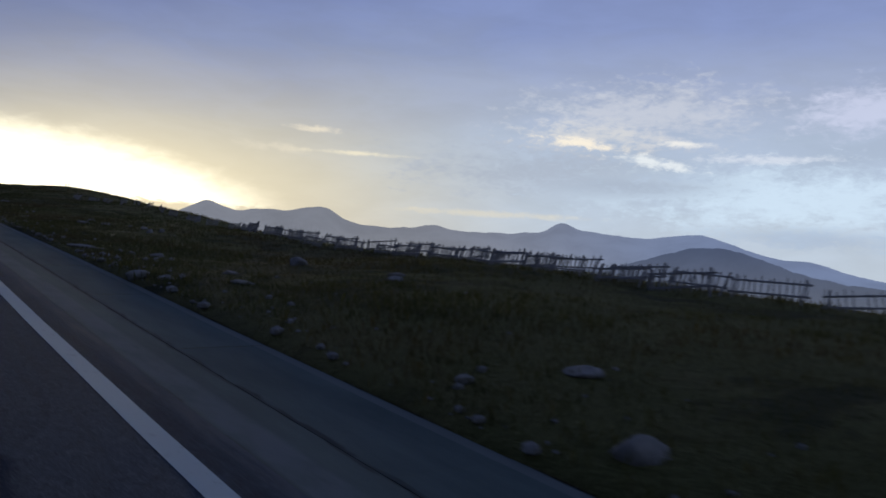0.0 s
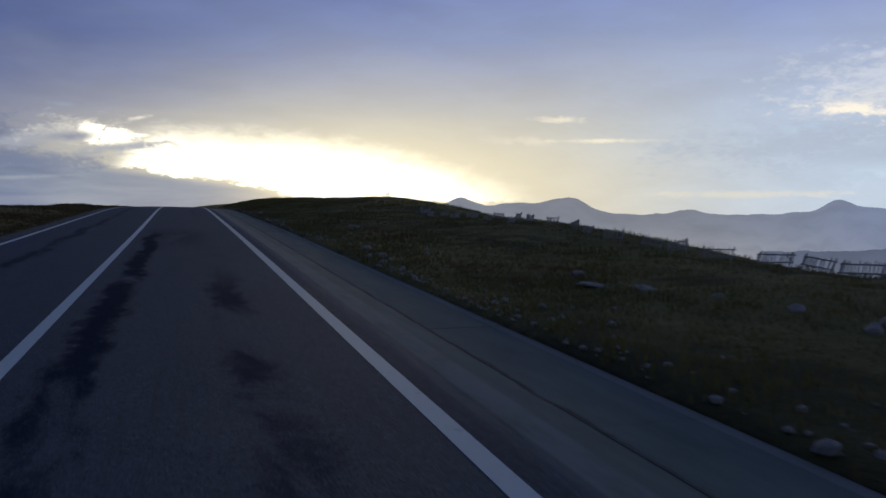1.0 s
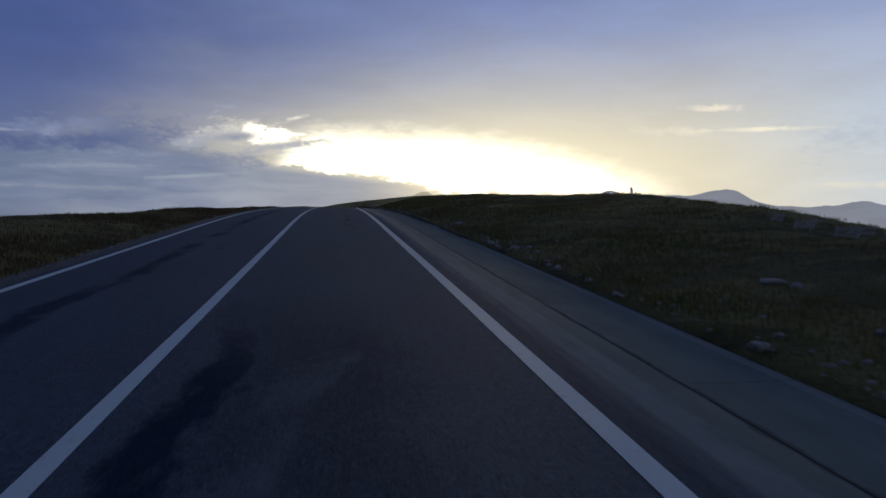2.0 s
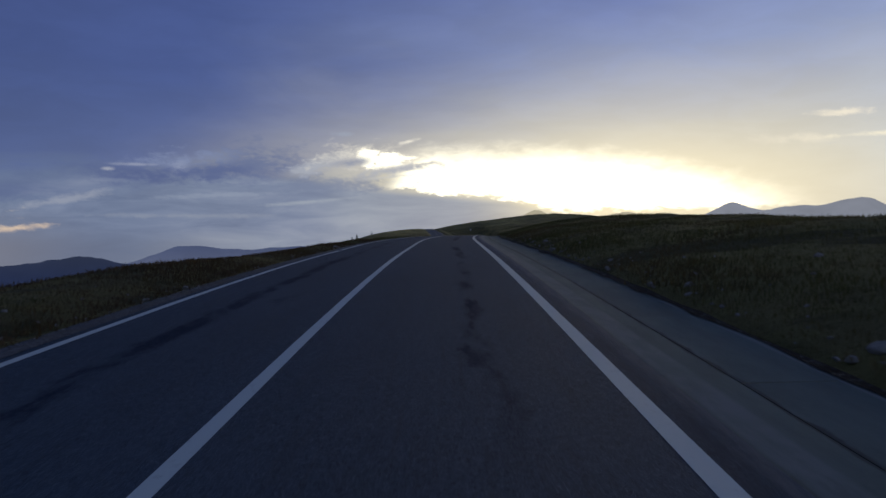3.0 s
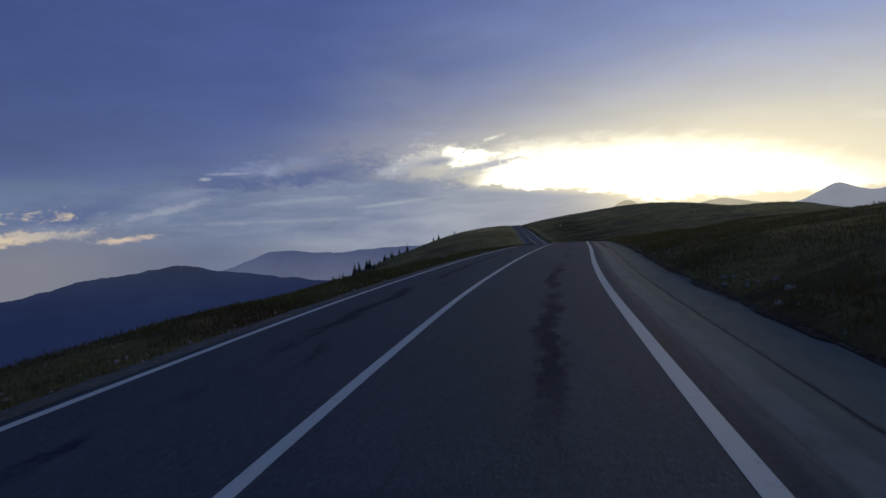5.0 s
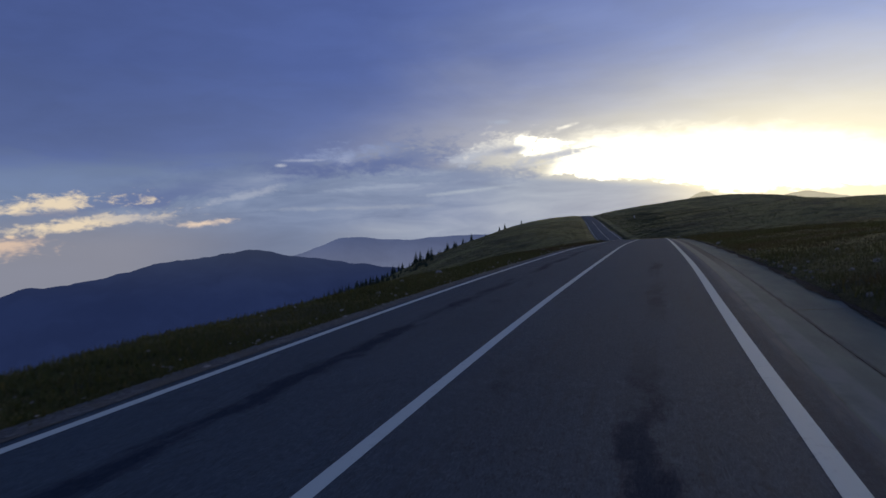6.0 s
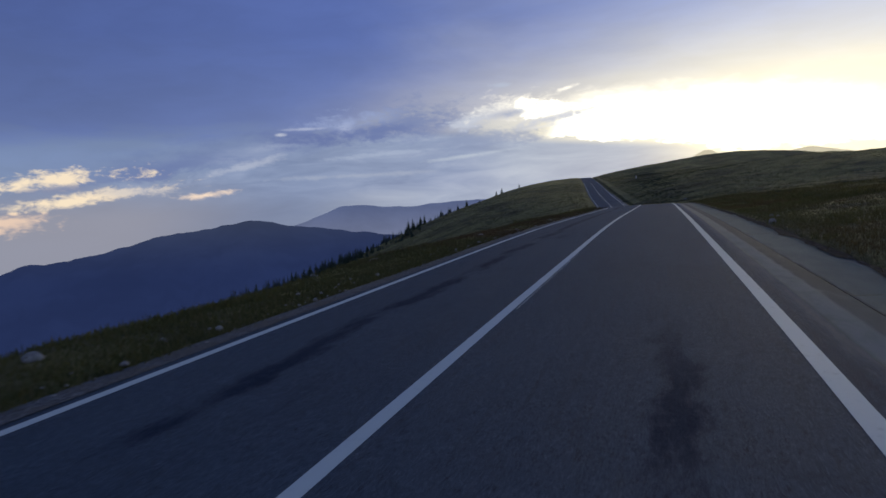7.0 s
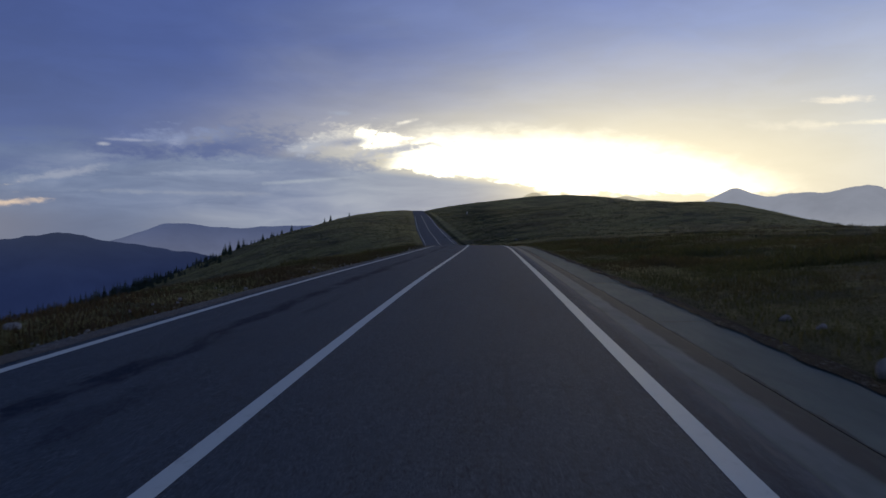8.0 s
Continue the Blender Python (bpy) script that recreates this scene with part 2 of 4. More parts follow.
sky = cloud(sky, -63.0, 10.8, 3.0, 1.1, 2.8, (0.64, 0.66, 0.86), 0.7)
sky = cloud(sky, -60.0, 2.5, 4.0, 0.5, 3.4, (0.40, 0.48, 0.64), 0.7)
sky = cloud(sky, -38.0, 3.3, 5.0, 0.16, 3.0, (0.80, 0.70, 0.53), 0.45)
air = n.add("ShaderNodeTexSky")
air.sky_type = "NISHITA"
air.sun_disc, air.sun_elevation, air.sun_rotation = False, radians(SUN_UP), radians(-SUN_YAW)
back_a = n.add("ShaderNodeBackground")
n.put(back_a.inputs[0], air.outputs[0])
back_a.inputs[1].default_value = 0.05
back_b = n.add("ShaderNodeBackground")
n.put(back_b.inputs[0], n.mix(1.0, sky, (0.97, 1.0, 0.985), "MULTIPLY"))
back_b.inputs[1].default_value = 1.0
blend = n.add("ShaderNodeMixShader")
blend.inputs[0].default_value = 0.97
n.tree.links.new(back_a.outputs[0], blend.inputs[1])
n.tree.links.new(back_b.outputs[0], blend.inputs[2])
n.tree.links.new(blend.outputs[0], n.add("ShaderNodeOutputWorld").inputs[0])

lamp = bpy.data.lights.new("veiled_sun", "SUN")
lamp.energy, lamp.angle, lamp.color = 0.4, radians(10), (1.0, 0.84, 0.5)
tagged(new("veiled_sun", lamp), kind="structure")
sun_way = Vector((-math.sin(radians(SUN_YAW)), math.cos(radians(SUN_YAW)), math.tan(radians(SUN_UP))))
bpy.data.objects["veiled_sun"].matrix_world = look(sun_way * 50, (0, 0, 0))


# ---- materials ----
def material(name, paint):
    m = bpy.data.materials.new(name)
    m.use_nodes = True
    k = Nodes(m.node_tree)
    shader = k.add("ShaderNodeBsdfPrincipled")
    k.tree.links.new(shader.outputs[0], k.add("ShaderNodeOutputMaterial").inputs[0])
    paint(k, shader)
    return m


def place(k):
    return k.add("ShaderNodeTexCoord").outputs["Object"]


def asphalt_paint(k, s):
    at = place(k)
    x, y, _ = k.split(at)
    lane = k.add("ShaderNodeUVMap")
    lane.uv_map = "along"
    run = k.split(lane.outputs[0])
    across, along = run[0], run[1]
    grain = k.noise(at, 75.0, 3.0, 0.85)
    streak = k.noise(k.vec(k.math("MULTIPLY", across, 14.0), k.math("MULTIPLY", along, 0.35), 4.0), 1.0, 4.0, 0.6)
    cloud = k.noise(k.vec(k.math("MULTIPLY", across, 0.9), k.math("MULTIPLY", along, 0.16)), 1.0, 5.0, 0.6)
    base = k.ramp(cloud, [(0.3, (0.024, 0.043, 0.066)), (0.7, (0.037, 0.062, 0.09))])
    speck = k.noise(at, 17.0, 5.0, 0.75)
    base = k.mix(k.span(speck, 0.5, 0.68, 0.0, 0.75), base, (0.066, 0.098, 0.132))
    base = k.mix(k.span(speck, 0.48, 0.33, 0.0, 0.75), base, (0.022, 0.028, 0.04))
    base = k.mix(k.span(grain, 0.5, 0.66, 0.0, 0.9), base, (0.115, 0.16, 0.20))
    base = k.mix(k.span(grain, 0.48, 0.34, 0.0, 0.9), base, (0.018, 0.02, 0.026))
    base = k.mix(k.span(streak, 0.5, 0.75, 0.0, 0.35), base, (0.035, 0.038, 0.046))
    # shoulder: a tarry seam outside the edge line, then thin, scraped asphalt that pales towards the gutter
    scrape = k.noise(k.vec(k.math("MULTIPLY", across, 9.0), k.math("MULTIPLY", along, 0.9), 7.0), 1.0, 6.0, 0.7)
    wander = k.math("ADD", across, k.math("MULTIPLY", k.math("SUBTRACT", scrape, 0.5), 0.28))
    seam_side = k.math("MULTIPLY", k.span(across, 1.57, 1.6), k.span(wander, 1.86, 1.72))
    base = k.mix(k.math("MULTIPLY", seam_side, k.span(scrape, 0.35, 0.6, 0.1, 0.45)), base, (0.018, 0.026, 0.045))
    scraped = k.math("MULTIPLY", k.span(wander, 1.72, 1.92), k.span(scrape, 0.3, 0.62, 0.2, 0.8))
    base = k.mix(scraped, base, (0.1, 0.118, 0.135))
    # tar sealing: ragged dark blots along the wheel tracks
    wob = k.noise(k.vec(0.0, k.math("MULTIPLY", along, 0.22), 5.0), 1.0, 4.0, 0.65)
    rag = k.noise(k.vec(k.math("MULTIPLY", across, 5.0), k.math("MULTIPLY", along, 1.6), 3.0), 1.0, 5.0, 0.65)
    blot = k.noise(k.vec(k.math("MULTIPLY", across, 1.1), k.math("MULTIPLY", along, 0.30), 2.0), 1.0, 6.0, 0.62, 0.6)
    dark = 0.0
    # middle across, half width, threshold, first and last station, weight
    for track, wide, keep, y0, y1, weight in ((-0.97, 0.31, 0.32, 14.0, 49.0, 0.9), (0.45, 0.34, 0.34, -30.0, 36.0, 0.8), (-0.25, 1.15, 0.3, 36.5, 50.0, 0.5), (0.44, 0.2, 0.42, 60.0, 97.0, 0.75),
                                              (0.36, 0.24, 0.36, 98.0, 125.0, 0.75), (0.48, 0.22, 0.34, 124.0, 135.0, 0.6), (0.38, 0.25, 0.28, 132.5, 144.0, 0.75), (-0.93, 0.24, 0.5, 100.0, 128.0, 0.5), (-3.15, 0.26, 0.38, -40.0, 300.0, 0.7), (-2.5, 0.25, 0.53, -40.0, 300.0, 0.5)):
        off = k.math("ABSOLUTE", k.math("SUBTRACT", k.math("ADD", across, k.math("ADD", k.math("MULTIPLY", k.math("SUBTRACT", wob, 0.5), 0.9), k.math("MULTIPLY", k.math("SUBTRACT", rag, 0.5), 0.5))), track))
        line = k.math("MULTIPLY", k.span(off, wide, wide * 0.25), k.span(blot, keep, keep + 0.16))
        line = k.math("MULTIPLY", line, k.math("MULTIPLY", k.span(along, y0, y0 + 6.0), k.span(along, y1, y1 - 6.0)))
        dark = k.math("MAXIMUM", dark, k.math("MULTIPLY", line, weight))
    crack = k.add("ShaderNodeTexVoronoi")
    crack.feature = "DISTANCE_TO_EDGE"
    k.put(crack.inputs["Vector"], k.vec(k.math("ADD", k.math("MULTIPLY", across, 0.5), k.math("MULTIPLY", wob, 0.6)), k.math("MULTIPLY", along, 0.2), 1.0))
    crack.inputs["Scale"].default_value = 1.0
    seam = k.math("MULTIPLY", k.span(crack.outputs["Distance"], 0.012, 0.003), k.span(cloud, 0.42, 0.55))
    dark = k.math("MAXIMUM", dark, k.math("MULTIPLY", seam, 0.16))
    base = k.mix(k.math("MULTIPLY", dark, 0.78), base, (0.009, 0.011, 0.028))
    k.put(s.inputs["Base Color"], base)
    k.put(s.inputs["Roughness"], k.mix(dark, (0.85, 0.85, 0.85), (0.9, 0.9, 0.9)))
    k.put(s.inputs["Specular IOR Level"], k.span(k.math("MAXIMUM", dark, k.math("MULTIPLY", seam_side, 0.35)), 0.0, 1.0, 0.1, 0.0))
    k.put(s.inputs["Normal"], k.bump(k.math("ADD", grain, speck), 0.6, 0.016))


def marking_paint(k, s):
    at = place(k)
    worn = k.noise(at, 9.0, 8.0, 0.8)
    k.put(s.inputs["Base Color"], k.mix(k.span(worn, 0.56, 0.72), (0.45, 0.51, 0.485), (0.18, 0.205, 0.2)))
    s.inputs["Roughness"].default_value = 0.7
    k.put(s.inputs["Normal"], k.bump(k.noise(at, 120.0, 2.0), 0.3, 0.004))


def concrete_paint(k, s):
    at = place(k)
    lane = k.add("ShaderNodeUVMap")
    lane.uv_map = "along"
    run = k.split(lane.outputs[0])
    across, along = run[0], run[1]
    stain = k.noise(k.vec(k.math("MULTIPLY", across, 2.4), k.math("MULTIPLY", along, 0.5)), 1.0, 6.0, 0.65)
    grain = k.noise(at, 40.0, 5.0, 0.75)
    ragged = k.noise(k.vec(k.math("MULTIPLY", across, 3.0), k.math("MULTIPLY", along, 1.1), 6.0), 1.0, 6.0, 0.7)
    one = k.add("ShaderNodeObjectInfo").outputs["Random"]
    base = k.ramp(stain, [(0.3, (0.072, 0.098, 0.088)), (0.55, (0.10, 0.13, 0.116)), (0.8, (0.132, 0.16, 0.142))])
    tone = k.span(one, 0.0, 1.0, 0.93, 1.06, smooth=False)
    base = k.mix(1.0, base, k.vec(tone, tone, tone), "MULTIPLY")
    base = k.mix(k.span(grain, 0.48, 0.75, 0.0, 0.45), base, (0.17, 0.18, 0.175))
    # pale trowelled lip, pale gutter crown
    base = k.mix(k.math("MULTIPLY", k.span(across, 3.42, 3.45), 0.6), base, (0.2, 0.21, 0.195))
    crown = k.math("MULTIPLY", k.span(across, 1.93, 1.98), k.span(across, 2.3, 2.22))
    base = k.mix(k.math("MULTIPLY", crown, k.span(ragged, 0.35, 0.6, 0.2, 0.75)), base, (0.165, 0.18, 0.185))
    # soil and grit along the joint, the asphalt edge and the grass edge
    shift = k.math("MULTIPLY", k.math("SUBTRACT", ragged, 0.5), 0.22)
    soil = 0.0
    for middle, wide in ((2.61, 0.05), (1.88, 0.06), (3.66, 0.09)):
        off = k.math("ABSOLUTE", k.math("SUBTRACT", k.math("ADD", across, shift), middle))
        soil = k.math("MAXIMUM", soil, k.span(off, wide, wide * 0.3))
    soil = k.math("MULTIPLY", soil, k.span(stain, 0.3, 0.55, 0.2, 0.75))
    # further up the hill grit and tar have filled the hollow beside the slabs
    filled = k.span(k.math("ABSOLUTE", k.math("SUBTRACT", k.math("ADD", across, shift), 2.43)), 0.2, 0.12)
    filled = k.math("MULTIPLY", k.math("MULTIPLY", filled, k.span(along, 134.0, 148.0)), k.span(ragged, 0.3, 0.5, 0.55, 0.9))
    base = k.mix(soil, base, (0.035, 0.033, 0.03))
    base = k.mix(filled, base, (0.022, 0.028, 0.036))
    k.put(s.inputs["Base Color"], base)
    s.inputs["Roughness"].default_value = 0.9
    s.inputs["Specular IOR Level"].default_value = 0.15
    k.put(s.inputs["Normal"], k.bump(k.math("ADD", grain, k.math("MULTIPLY", soil, 0.8)), 0.4, 0.012))


def gravel_paint(k, s):
    at = place(k)
    cell = k.add("ShaderNodeTexVoronoi")
    k.put(cell.inputs["Vector"], at)
    cell.inputs["Scale"].default_value = 22.0
    soft = k.noise(at, 1.2, 5.0, 0.6)
    base = k.mix(k.split(cell.outputs["Color"])[0], (0.02, 0.024, 0.027), (0.09, 0.1, 0.108))
    k.put(s.inputs["Base Color"], k.mix(k.span(soft, 0.45, 0.62, 0.0, 0.8), base, (0.05, 0.048, 0.04)))
    s.inputs["Roughness"].default_value = 0.95
    k.put(s.inputs["Normal"], k.bump(cell.outputs["Distance"], 0.8, 0.03))


def meadow_paint(k, s):
    at = place(k)
    big = k.noise(at, 0.05, 5.0, 0.6, 0.4)
    mid = k.noise(at, 0.45, 6.0, 0.65, 0.3)
    small = k.noise(at, 5.0, 6.0, 0.75)
    base = k.ramp(mid, [(0.28, (0.034, 0.04, 0.013)), (0.5, (0.058, 0.062, 0.019)), (0.72, (0.082, 0.066, 0.028))])
    base = k.mix(k.span(big, 0.45, 0.66, 0.0, 0.6), base, (0.08, 0.05, 0.024))
    base = k.mix(k.span(small, 0.5, 0.8, 0.0, 0.55), base, (0.115, 0.098, 0.045))
    base = k.mix(k.span(small, 0.46, 0.25, 0.0, 0.6), base, (0.016, 0.016, 0.008))
    shrubs = k.noise(at, 0.22, 5.0, 0.7, 0.5)
    base = k.mix(k.span(shrubs, 0.52, 0.62, 0.0, 0.75), base, (0.03, 0.036, 0.02))
    thicket = k.noise(at, 0.05, 7.0, 0.7, 0.4)
    base = k.mix(k.span(thicket, 0.47, 0.58, 0.0, 0.7), base, (0.04, 0.042, 0.024))
    fade = k.math("MULTIPLY", k.span(shrubs, 0.5, 0.6, 1.0, 0.35), k.span(thicket, 0.47, 0.58, 1.0, 0.5))
    k.put(s.inputs["Sheen Weight"], k.math("MULTIPLY", fade, 0.32))
    k.put(s.inputs["Base Color"], base)
    s.inputs["Roughness"].default_value = 0.9
    s.inputs["Specular IOR Level"].default_value = 0.12
    s.inputs["Specular Tint"].default_value = (0.9, 0.8, 0.35, 1)
    s.inputs["Sheen Roughness"].default_value = 0.42
    s.inputs["Sheen Tint"].default_value = (0.95, 0.84, 0.36, 1)
    k.put(s.inputs["Normal"], k.bump(k.math("ADD", small, mid), 0.9, 0.18))


def soil_paint(k, s):
    at = place(k)
    lumps = k.noise(at, 3.0, 6.0, 0.7)
    crumbs = k.add("ShaderNodeTexVoronoi")
    k.put(crumbs.inputs["Vector"], at)
    crumbs.inputs["Scale"].default_value = 26.0
    base = k.ramp(lumps, [(0.3, (0.018, 0.014, 0.009)), (0.55, (0.042, 0.032, 0.02)), (0.75, (0.05, 0.052, 0.022))])
    base = k.mix(k.span(k.split(crumbs.outputs["Color"])[0], 0.82, 0.95, 0.0, 0.7), base, (0.14, 0.135, 0.12))
    k.put(s.inputs["Base Color"], base)
    s.inputs["Roughness"].default_value = 0.95
    s.inputs["Specular IOR Level"].default_value = 0.1
    k.put(s.inputs["Normal"], k.bump(k.math("ADD", lumps, crumbs.outputs["Distance"]), 0.8, 0.04))


def blade_paint(k, s, dry=0.0):
    one = k.add("ShaderNodeNewGeometry").outputs["Random Per Island"]
    patchy = k.noise(place(k), 0.16, 4.0, 0.6)
    green = k.ramp(one, [(0.0, (0.034, 0.05, 0.017)), (0.55, (0.06, 0.075, 0.024)), (0.85, (0.084, 0.082, 0.033)), (1.0, (0.12, 0.1, 0.05))])
    brown = k.ramp(one, [(0.0, (0.048, 0.033, 0.018)), (0.65, (0.08, 0.052, 0.027)), (1.0, (0.12, 0.082, 0.047))])
    browned = k.span(patchy, 0.45 - dry, 0.62 - dry)
    k.put(s.inputs["Base Color"], k.mix(browned, green, brown))
    s.inputs["Roughness"].default_value = 0.8
    s.inputs["Specular IOR Level"].default_value = 0.2
    thin = k.add("ShaderNodeBsdfTranslucent")
    k.put(thin.inputs[0], k.mix(min(0.6 - 3.0 * dry, 0.6), k.mix(browned, green, brown), (0.17, 0.15, 0.05)))
    both = k.add("ShaderNodeMixShader")
    both.inputs[0].default_value = 0.5 - abs(dry)
    k.tree.links.new(s.outputs[0], both.inputs[1])
    k.tree.links.new(thin.outputs[0], both.inputs[2])
    k.tree.links.new(both.outputs[0], [node for node in k.tree.nodes if node.bl_idname == "ShaderNodeOutputMaterial"][0].inputs[0])


def stone_paint(k, s):
    at = place(k)
    grain = k.noise(at, 9.0, 7.0, 0.7)
    lichen = k.noise(at, 2.4, 5.0, 0.65)
    base = k.ramp(grain, [(0.3, (0.14, 0.135, 0.125)), (0.7, (0.3, 0.285, 0.26))])
    k.put(s.inputs["Base Color"], k.mix(k.span(lichen, 0.55, 0.68, 0.0, 0.6), base, (0.16, 0.16, 0.11)))
    s.inputs["Roughness"].default_value = 0.92
    k.put(s.inputs["Normal"], k.bump(grain, 0.6, 0.05))


def timber_paint(k, s):
    at = place(k)
    x, y, z = k.split(at)
    grain = k.noise(k.vec(k.math("MULTIPLY", x, 14.0), k.math("MULTIPLY", y, 14.0), k.math("MULTIPLY", z, 1.5)), 1.0, 5.0, 0.6)
    one = k.add("ShaderNodeObjectInfo").outputs["Random"]
    base = k.ramp(grain, [(0.3, (0.18, 0.17, 0.155)), (0.7, (0.38, 0.36, 0.33))])
    k.put(s.inputs["Base Color"], k.mix(k.math("MULTIPLY", one, 0.4), base, (0.2, 0.185, 0.17)))
    s.inputs["Roughness"].default_value = 0.85


def needle_paint(k, s):
    one = k.add("ShaderNodeNewGeometry").outputs["Random Per Island"]
    k.put(s.inputs["Base Color"], k.ramp(one, [(0.0, (0.03, 0.045, 0.032)), (1.0, (0.065, 0.085, 0.055))]))
    s.inputs["Roughness"].default_value = 0.9
    s.inputs["Specular IOR Level"].default_value = 0.2


def bark_paint(k, s):
    k.put(s.inputs["Base Color"], k.ramp(k.noise(place(k), 12.0, 5.0, 0.7), [(0.3, (0.05, 0.04, 0.03)), (0.7, (0.12, 0.095, 0.07))]))
    s.inputs["Roughness"].default_value = 0.95


def post_paint(k, s):
    k.put(s.inputs["Base Color"], k.mix(k.span(k.noise(place(k), 7.0, 4.0), 0.5, 0.7), (0.6, 0.6, 0.58), (0.35, 0.34, 0.32)))
    s.inputs["Roughness"].default_value = 0.5


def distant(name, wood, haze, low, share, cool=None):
    """A far slope: woods and pasture, with kilometres of evening haze painted in as emission."""
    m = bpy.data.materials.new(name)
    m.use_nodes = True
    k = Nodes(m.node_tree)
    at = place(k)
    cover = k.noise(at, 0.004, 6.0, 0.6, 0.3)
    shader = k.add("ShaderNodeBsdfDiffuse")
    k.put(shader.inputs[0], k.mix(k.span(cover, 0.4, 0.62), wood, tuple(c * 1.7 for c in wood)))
    painted_haze = k.add("ShaderNodeEmission")
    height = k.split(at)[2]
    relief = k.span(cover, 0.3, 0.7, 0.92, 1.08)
    haze_tint = k.mix(k.span(height, 120.0, -160.0), haze, low)
    # the painted haze turns bluer away from the sun
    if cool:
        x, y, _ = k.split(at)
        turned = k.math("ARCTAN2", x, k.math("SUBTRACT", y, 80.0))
        haze_tint = k.mix(k.span(turned, 0.55, 1.0), haze_tint, cool)
    k.put(painted_haze.inputs[0], k.mix(1.0, haze_tint, k.vec(relief, relief, relief), "MULTIPLY"))
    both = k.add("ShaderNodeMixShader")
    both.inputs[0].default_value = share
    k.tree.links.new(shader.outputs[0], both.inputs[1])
    k.tree.links.new(painted_haze.outputs[0], both.inputs[2])
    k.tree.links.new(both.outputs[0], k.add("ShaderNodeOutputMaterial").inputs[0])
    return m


ASPHALT = material("asphalt", asphalt_paint)
MARKING = material("road_paint", marking_paint)
CONCRETE = material("concrete", concrete_paint)
GRAVEL = material("gravel", gravel_paint)
MEADOW = material("meadow", meadow_paint)
SOIL = material("soil", soil_paint)
BLADE = material("grass_blade", blade_paint)
DRY_BLADE = material("dry_grass_blade", lambda k, s: blade_paint(k, s, 0.12))
GREEN_BLADE = material("green_grass_blade", lambda k, s: blade_paint(k, s, -0.15))
STONE = material("stone", stone_paint)
TIMBER = material("weathered_timber", timber_paint)
NEEDLE = material("needles", needle_paint)
BARK = material("bark", bark_paint)
POST = material("post_white", post_paint)


# ---- the lie of the land ----
def smooth(v, a, b):
    t = np.clip((np.asarray(v, float) - a) / (b - a), 0, 1)
    return t * t * (3 - 2 * t)


def eased(v, knots, values):
    """Interpolation without corners."""
    v = np.asarray(v, float)
    return sum(np.interp(v + d, knots, values) for d in (-9, -5, -2, 2, 5, 9)) / 6


ROAD_Y = [-400, 0, 15, 45, 75, 105, 120, 135, 165, 195, 210, 225, 240, 262, 302, 367, 472, 672, 760, 900, 4800]
ROAD_X = [28.0, -0.8, -1.01, -1.49, -2.15, -2.57, -2.35, -1.63, -0.57, 0.66, 1.25, 1.52, 1.38, 0.6, -2.6, -7.7, -14.4, -27.0, -34.0, -44.0, -300.0]
ROAD_Z = [-30.0, -0.39, 0.57, 2.34, 4.09, 5.16, 5.52, 5.91, 6.29, 6.3, 6.32, 6.2, 5.83, 4.5, 4.3, 7.7, 12.8, 20.6, 18.0, 6.0, -300.0]


def road_x(y):
    return eased(y, ROAD_Y, ROAD_X)


def road_z(y):
    return eased(y, ROAD_Y, ROAD_Z)


LEFT_EDGE, RIGHT_EDGE = -4.75, 3.56


BROW_Y = [-40, 0, 6, 12, 18, 25, 33, 37, 41, 46, 51, 56, 60, 66, 73, 97, 106, 117, 140]
BROW_RISE = [0.8, 0.75, 0.65, 0.45, 0.12, 0.08, -0.08, 0.02, 0.14, 0.3, 0.42, 0.48, 0.62, 0.92, 1.1, 1.3, 1.45, 1.55, 1.6]


